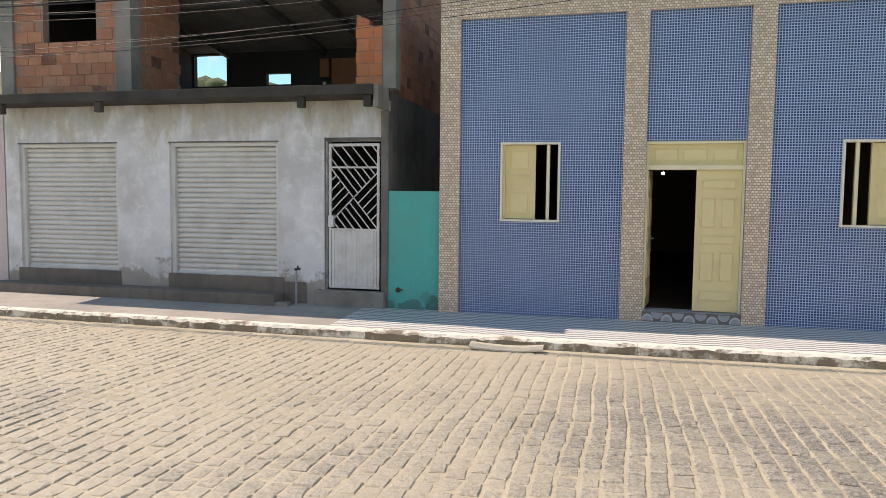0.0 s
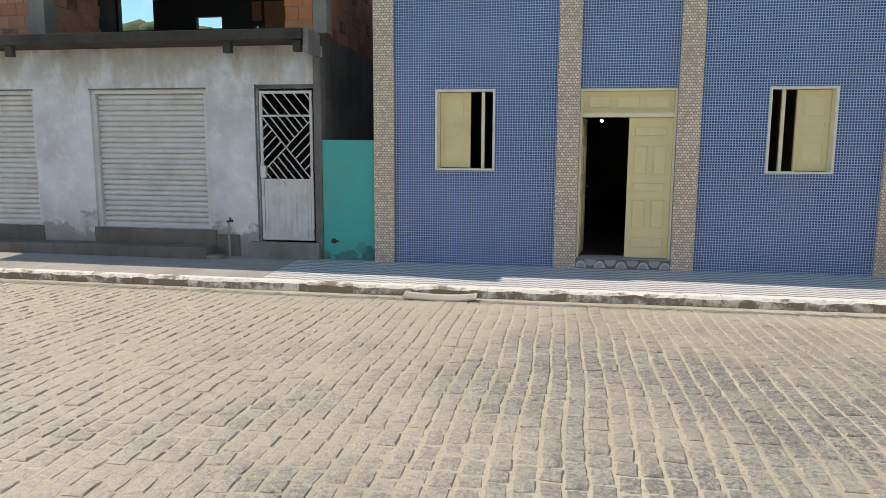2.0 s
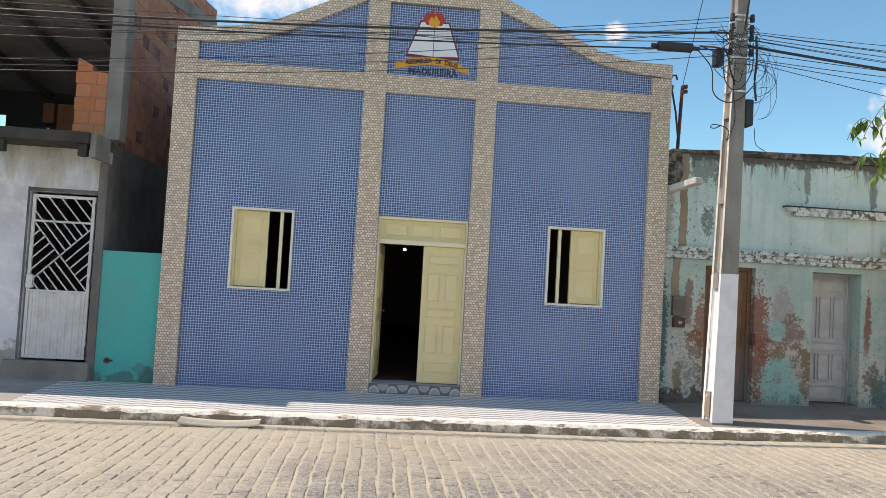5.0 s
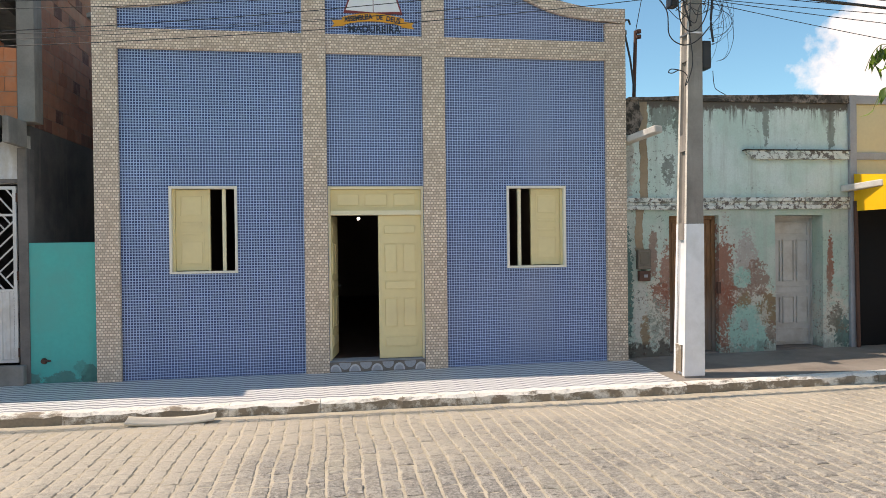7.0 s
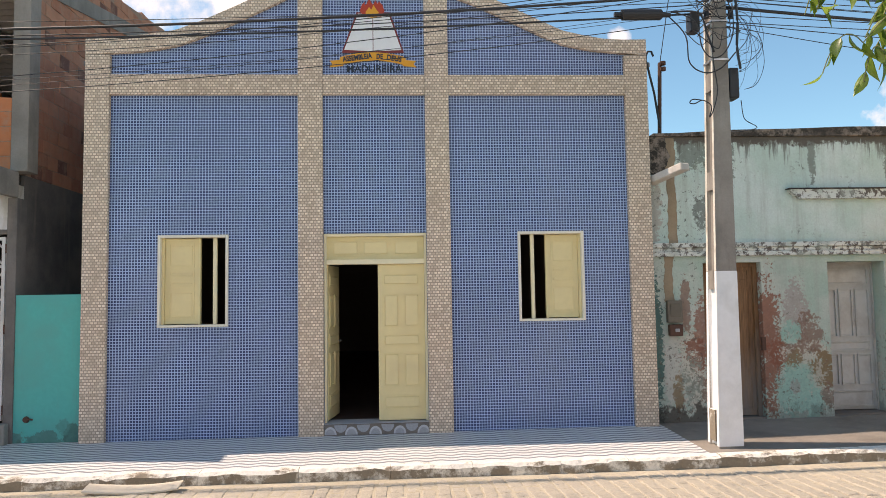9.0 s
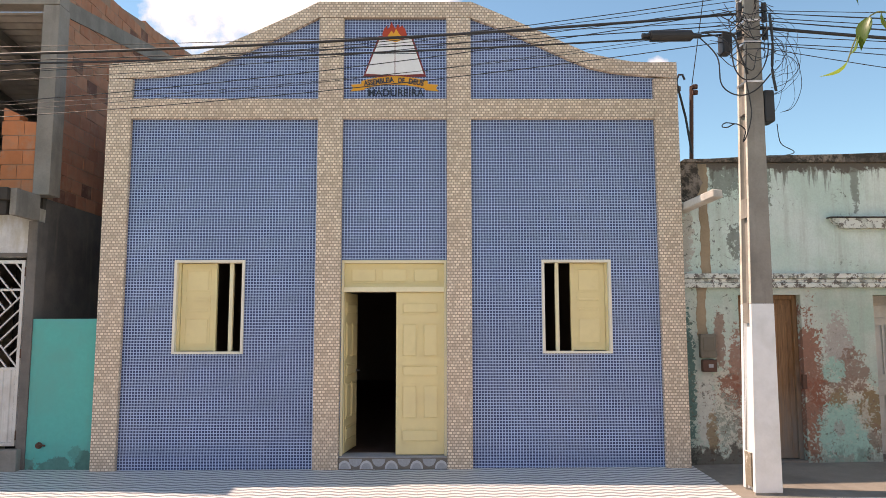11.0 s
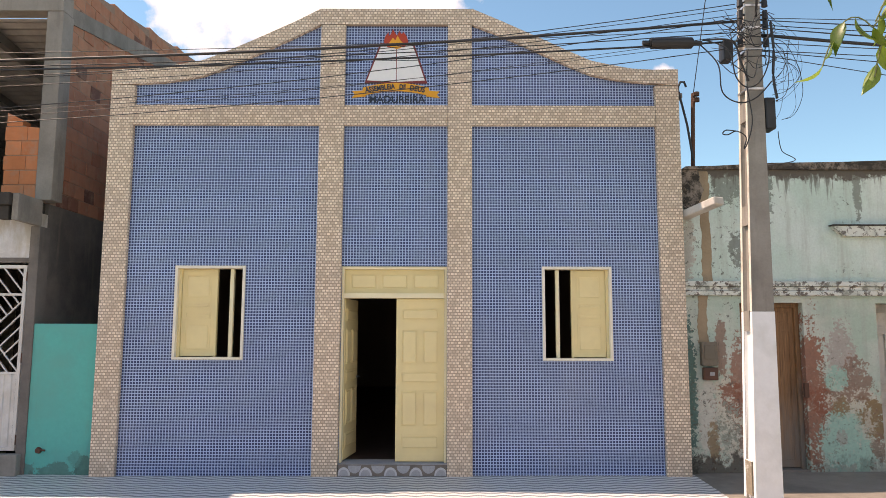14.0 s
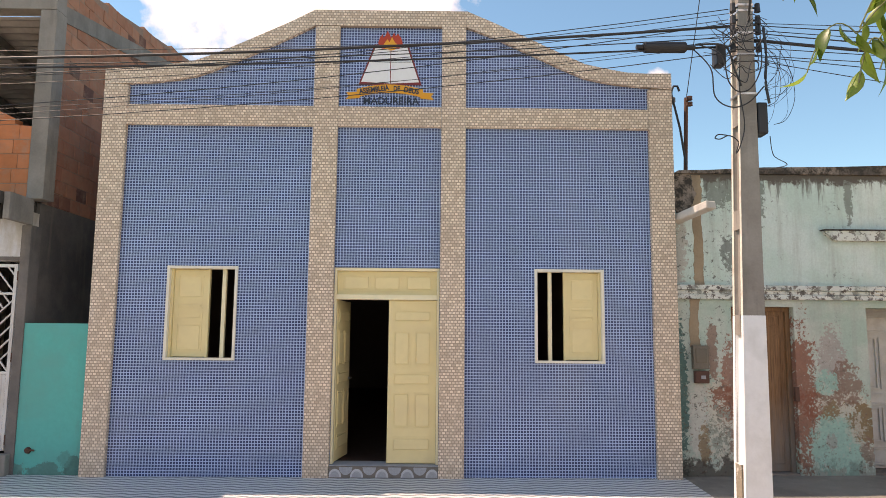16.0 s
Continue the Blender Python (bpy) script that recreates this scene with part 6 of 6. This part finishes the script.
for a, m, b, n in (((1.60, -8.02, 2.42), (1.400, -7.92, 2.325), (1.335, -7.87, 2.272), 7), ((1.62, -8.0, 2.40), (1.445, -7.93, 2.29), (1.410, -7.90, 2.243), 6),
                   ((1.50, -8.05, 2.62), (1.345, -7.95, 2.46), (1.288, -7.89, 2.40), 5), ((1.52, -8.02, 2.60), (1.36, -7.95, 2.45), (1.309, -7.90, 2.402), 5), ((1.56, -8.02, 2.58), (1.39, -7.96, 2.45), (1.338, -7.915, 2.40), 5)):
    twig(a, m, n, LEAF_LEN, 0.2)
    twig(m, b, 4, LEAF_LEN, 0.2)
    twig((1.85, -8.02, 2.72), a, 8, LEAF_LEN)
for i in range(5):
    tip = Vector((rnd.uniform(1.40, 1.48), rnd.uniform(-7.95, -7.86), rnd.uniform(2.22, 2.40)))
    twig(tip + Vector((rnd.uniform(0.1, 0.2), -0.07, rnd.uniform(0.1, 0.2))), tip, 6, LEAF_LEN, 0.3)
for i in range(70):
    a = rnd.uniform(0, 2 * math.pi)
    c = Vector((4.9 + 2.0 * math.cos(a) * rnd.random(), -10.2 + 1.6 * math.sin(a) * rnd.random(), 3.6 + rnd.uniform(0.0, 1.9)))
    twig(c, c + Vector((rnd.uniform(-0.5, 0.5), rnd.uniform(-0.5, 0.5), rnd.uniform(-0.5, 0.1))), 14, 0.08)
tagged(part("twig_spray", twigs, TWIG, tree, "thin pale twigs"), kind="stuff")
tagged(part("crown", crown, LEAF, tree, "glossy pointed green leaves", True), kind="stuff")

# wooded hill far behind
hill = bmesh.new()
rnd = random.Random(5)
for i in range(420):
    x, y = rnd.uniform(-120, 60), rnd.uniform(70, 100)
    r = rnd.uniform(2, 4.5)
    m = Matrix.Translation((x, y, 3 + (y - 70) * 0.55 + 3 * noise.noise((x * 0.03, 0, 0)))) @ Matrix.Diagonal((r, r, r * 0.8, 1))
    made = bmesh.ops.create_icosphere(hill, subdivisions=2, radius=1.0, matrix=m)
    for v in made["verts"]:
        v.co += Vector((noise.noise(v.co * 0.9), noise.noise(v.co * 0.9 + Vector((9, 0, 0))), noise.noise(v.co * 0.9 + Vector((0, 9, 0))))) * 0.9
tagged(part("far_wood", hill, FAR_GREEN, smooth=True), "dry green wood on a distant hill", "trees", kind="stuff")

# ---- kerb stones and setts ----
rnd = random.Random(8)
kerb = thing("kerb", "row of worn limewashed kerb stones", "kerb", (0, KERB_Y, 0), kind="structure")
x = -34.0
while x < 24:
    w = rnd.uniform(0.75, 1.05)
    bm = bmesh.new()
    n = 12
    rows = []
    for i in range(n + 1):
        xx = x + 0.0015 + (w - 0.003) * i / n
        t = pave(xx, KERB_Y + 0.1) + 0.004
        j = 0.022 * noise.noise((xx * 6, 1.3, 0)) + rnd.uniform(-0.006, 0.006)
        rows.append([bm.verts.new((xx, KERB_Y + 0.005 + j, t - 0.4)), bm.verts.new((xx, KERB_Y - 0.006 + j, t - 0.035 + j)), bm.verts.new((xx, KERB_Y + 0.028 + j, t + rnd.uniform(-0.012, 0.003))), bm.verts.new((xx, KERB_Y + 0.142, t)), bm.verts.new((xx, KERB_Y + 0.142, t - 0.4))])
    for a, b in zip(rows, rows[1:]):
        for k in range(4):
            bm.faces.new((a[k], b[k], b[k + 1], a[k + 1]))
    bm.faces.new(rows[0])
    bm.faces.new(rows[-1][::-1])
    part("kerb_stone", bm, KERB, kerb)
    x += w

SETT_SHAPES = []
rnd = random.Random(13)


def sett_shape():
    """Corners of one worn sett in unit size: foot, shoulder and top rings and a crown."""
    base = [(-1, -1), (0, -1.03), (1, -1), (1.03, 0), (1, 1), (0, 1.03), (-1, 1), (-1.03, 0)]
    jit = [(1 + rnd.uniform(-0.10, 0.03), 1 + rnd.uniform(-0.10, 0.03)) for _ in base]
    verts = []
    for grow, z in ((1.0, -1.0), (0.985, -0.10), (0.87, 0.0)):
        k = 0.95 if grow == 0.87 else 1.0
        verts += [(x * a * grow * (k if i % 2 == 0 else 1), y * b * grow * (k if i % 2 == 0 else 1), z + rnd.uniform(-0.03, 0.03) * (z > -1)) for i, ((x, y), (a, b)) in enumerate(zip(base, jit))]
    verts.append((rnd.uniform(-0.2, 0.2), rnd.uniform(-0.2, 0.2), 0.04))
    faces = []
    for ring in (0, 8):
        for i in range(8):
            j = (i + 1) % 8
            faces.append((ring + i, ring + j, ring + 8 + j, ring + 8 + i))
    for i in range(8):
        faces.append((16 + i, 16 + (i + 1) % 8, 24))
    return verts, faces


SHAPES = [sett_shape() for _ in range(12)]
SETT_ME = []
for verts, faces in SHAPES:
    me = bpy.data.meshes.new("sett")
    me.from_pydata(verts, [], faces)
    me.materials.append(SETT)
    me.update()
    SETT_ME.append(me)
mass_v, mass_f, single = [], [], 0
PITCH = 0.15
x = -14.0
while x < 11.5:
    wide = PITCH * rnd.uniform(0.94, 1.06)
    y = KERB_Y - 0.06 - rnd.uniform(0, 0.2)
    while y > -11.4:
        long = rnd.uniform(0.14, 0.225)
        cx = x + wide / 2 + 0.016 * math.sin(y * 1.1 + 0.4 + 0.3 * x) + 0.010 * math.sin(y * 3.1 + 2 * x)
        cy = y - long / 2
        hx, hy = wide / 2 - rnd.uniform(0.004, 0.011), long / 2 - rnd.uniform(0.002, 0.006)
        z = road_z(cx, cy) + 0.011 + rnd.uniform(-0.006, 0.006)
        turn = rnd.gauss(0, 0.05)
        pick = rnd.randrange(12)
        near = -2.2 < cx < 0.9 and -8.7 < cy < -6.2
        if near and single < 300 and rnd.random() < 0.97:
            s = new("sett", SETT_ME[pick])
            s.parent = road
            s.matrix_basis = Matrix.Translation((cx, cy, z)) @ Euler((rnd.uniform(-.02, .02), rnd.uniform(-.02, .02), turn)).to_matrix().to_4x4() @ Matrix.Diagonal((hx, hy, 0.09, 1))
            single += 1
        else:
            verts, faces = SHAPES[pick]
            o = len(mass_v)
            ct, st = math.cos(turn), math.sin(turn)
            tx, ty = rnd.uniform(-.02, .02), rnd.uniform(-.02, .02)
            for a, b, c in verts:
                a, b = a * hx, b * hy
                mass_v.append((cx + a * ct - b * st, cy + a * st + b * ct, z + c * 0.09 + a * tx + b * ty))
            mass_f += [tuple(i + o for i in f) for f in faces]
        y -= long
    x += wide
me = bpy.data.meshes.new("sett_field")
me.from_pydata(mass_v, [], mass_f)
me.materials.append(SETT_MASS)
me.update()
field = new("sett_field", me)
field.parent = road
tagged(field, "rows of worn granite setts", kind="stuff")
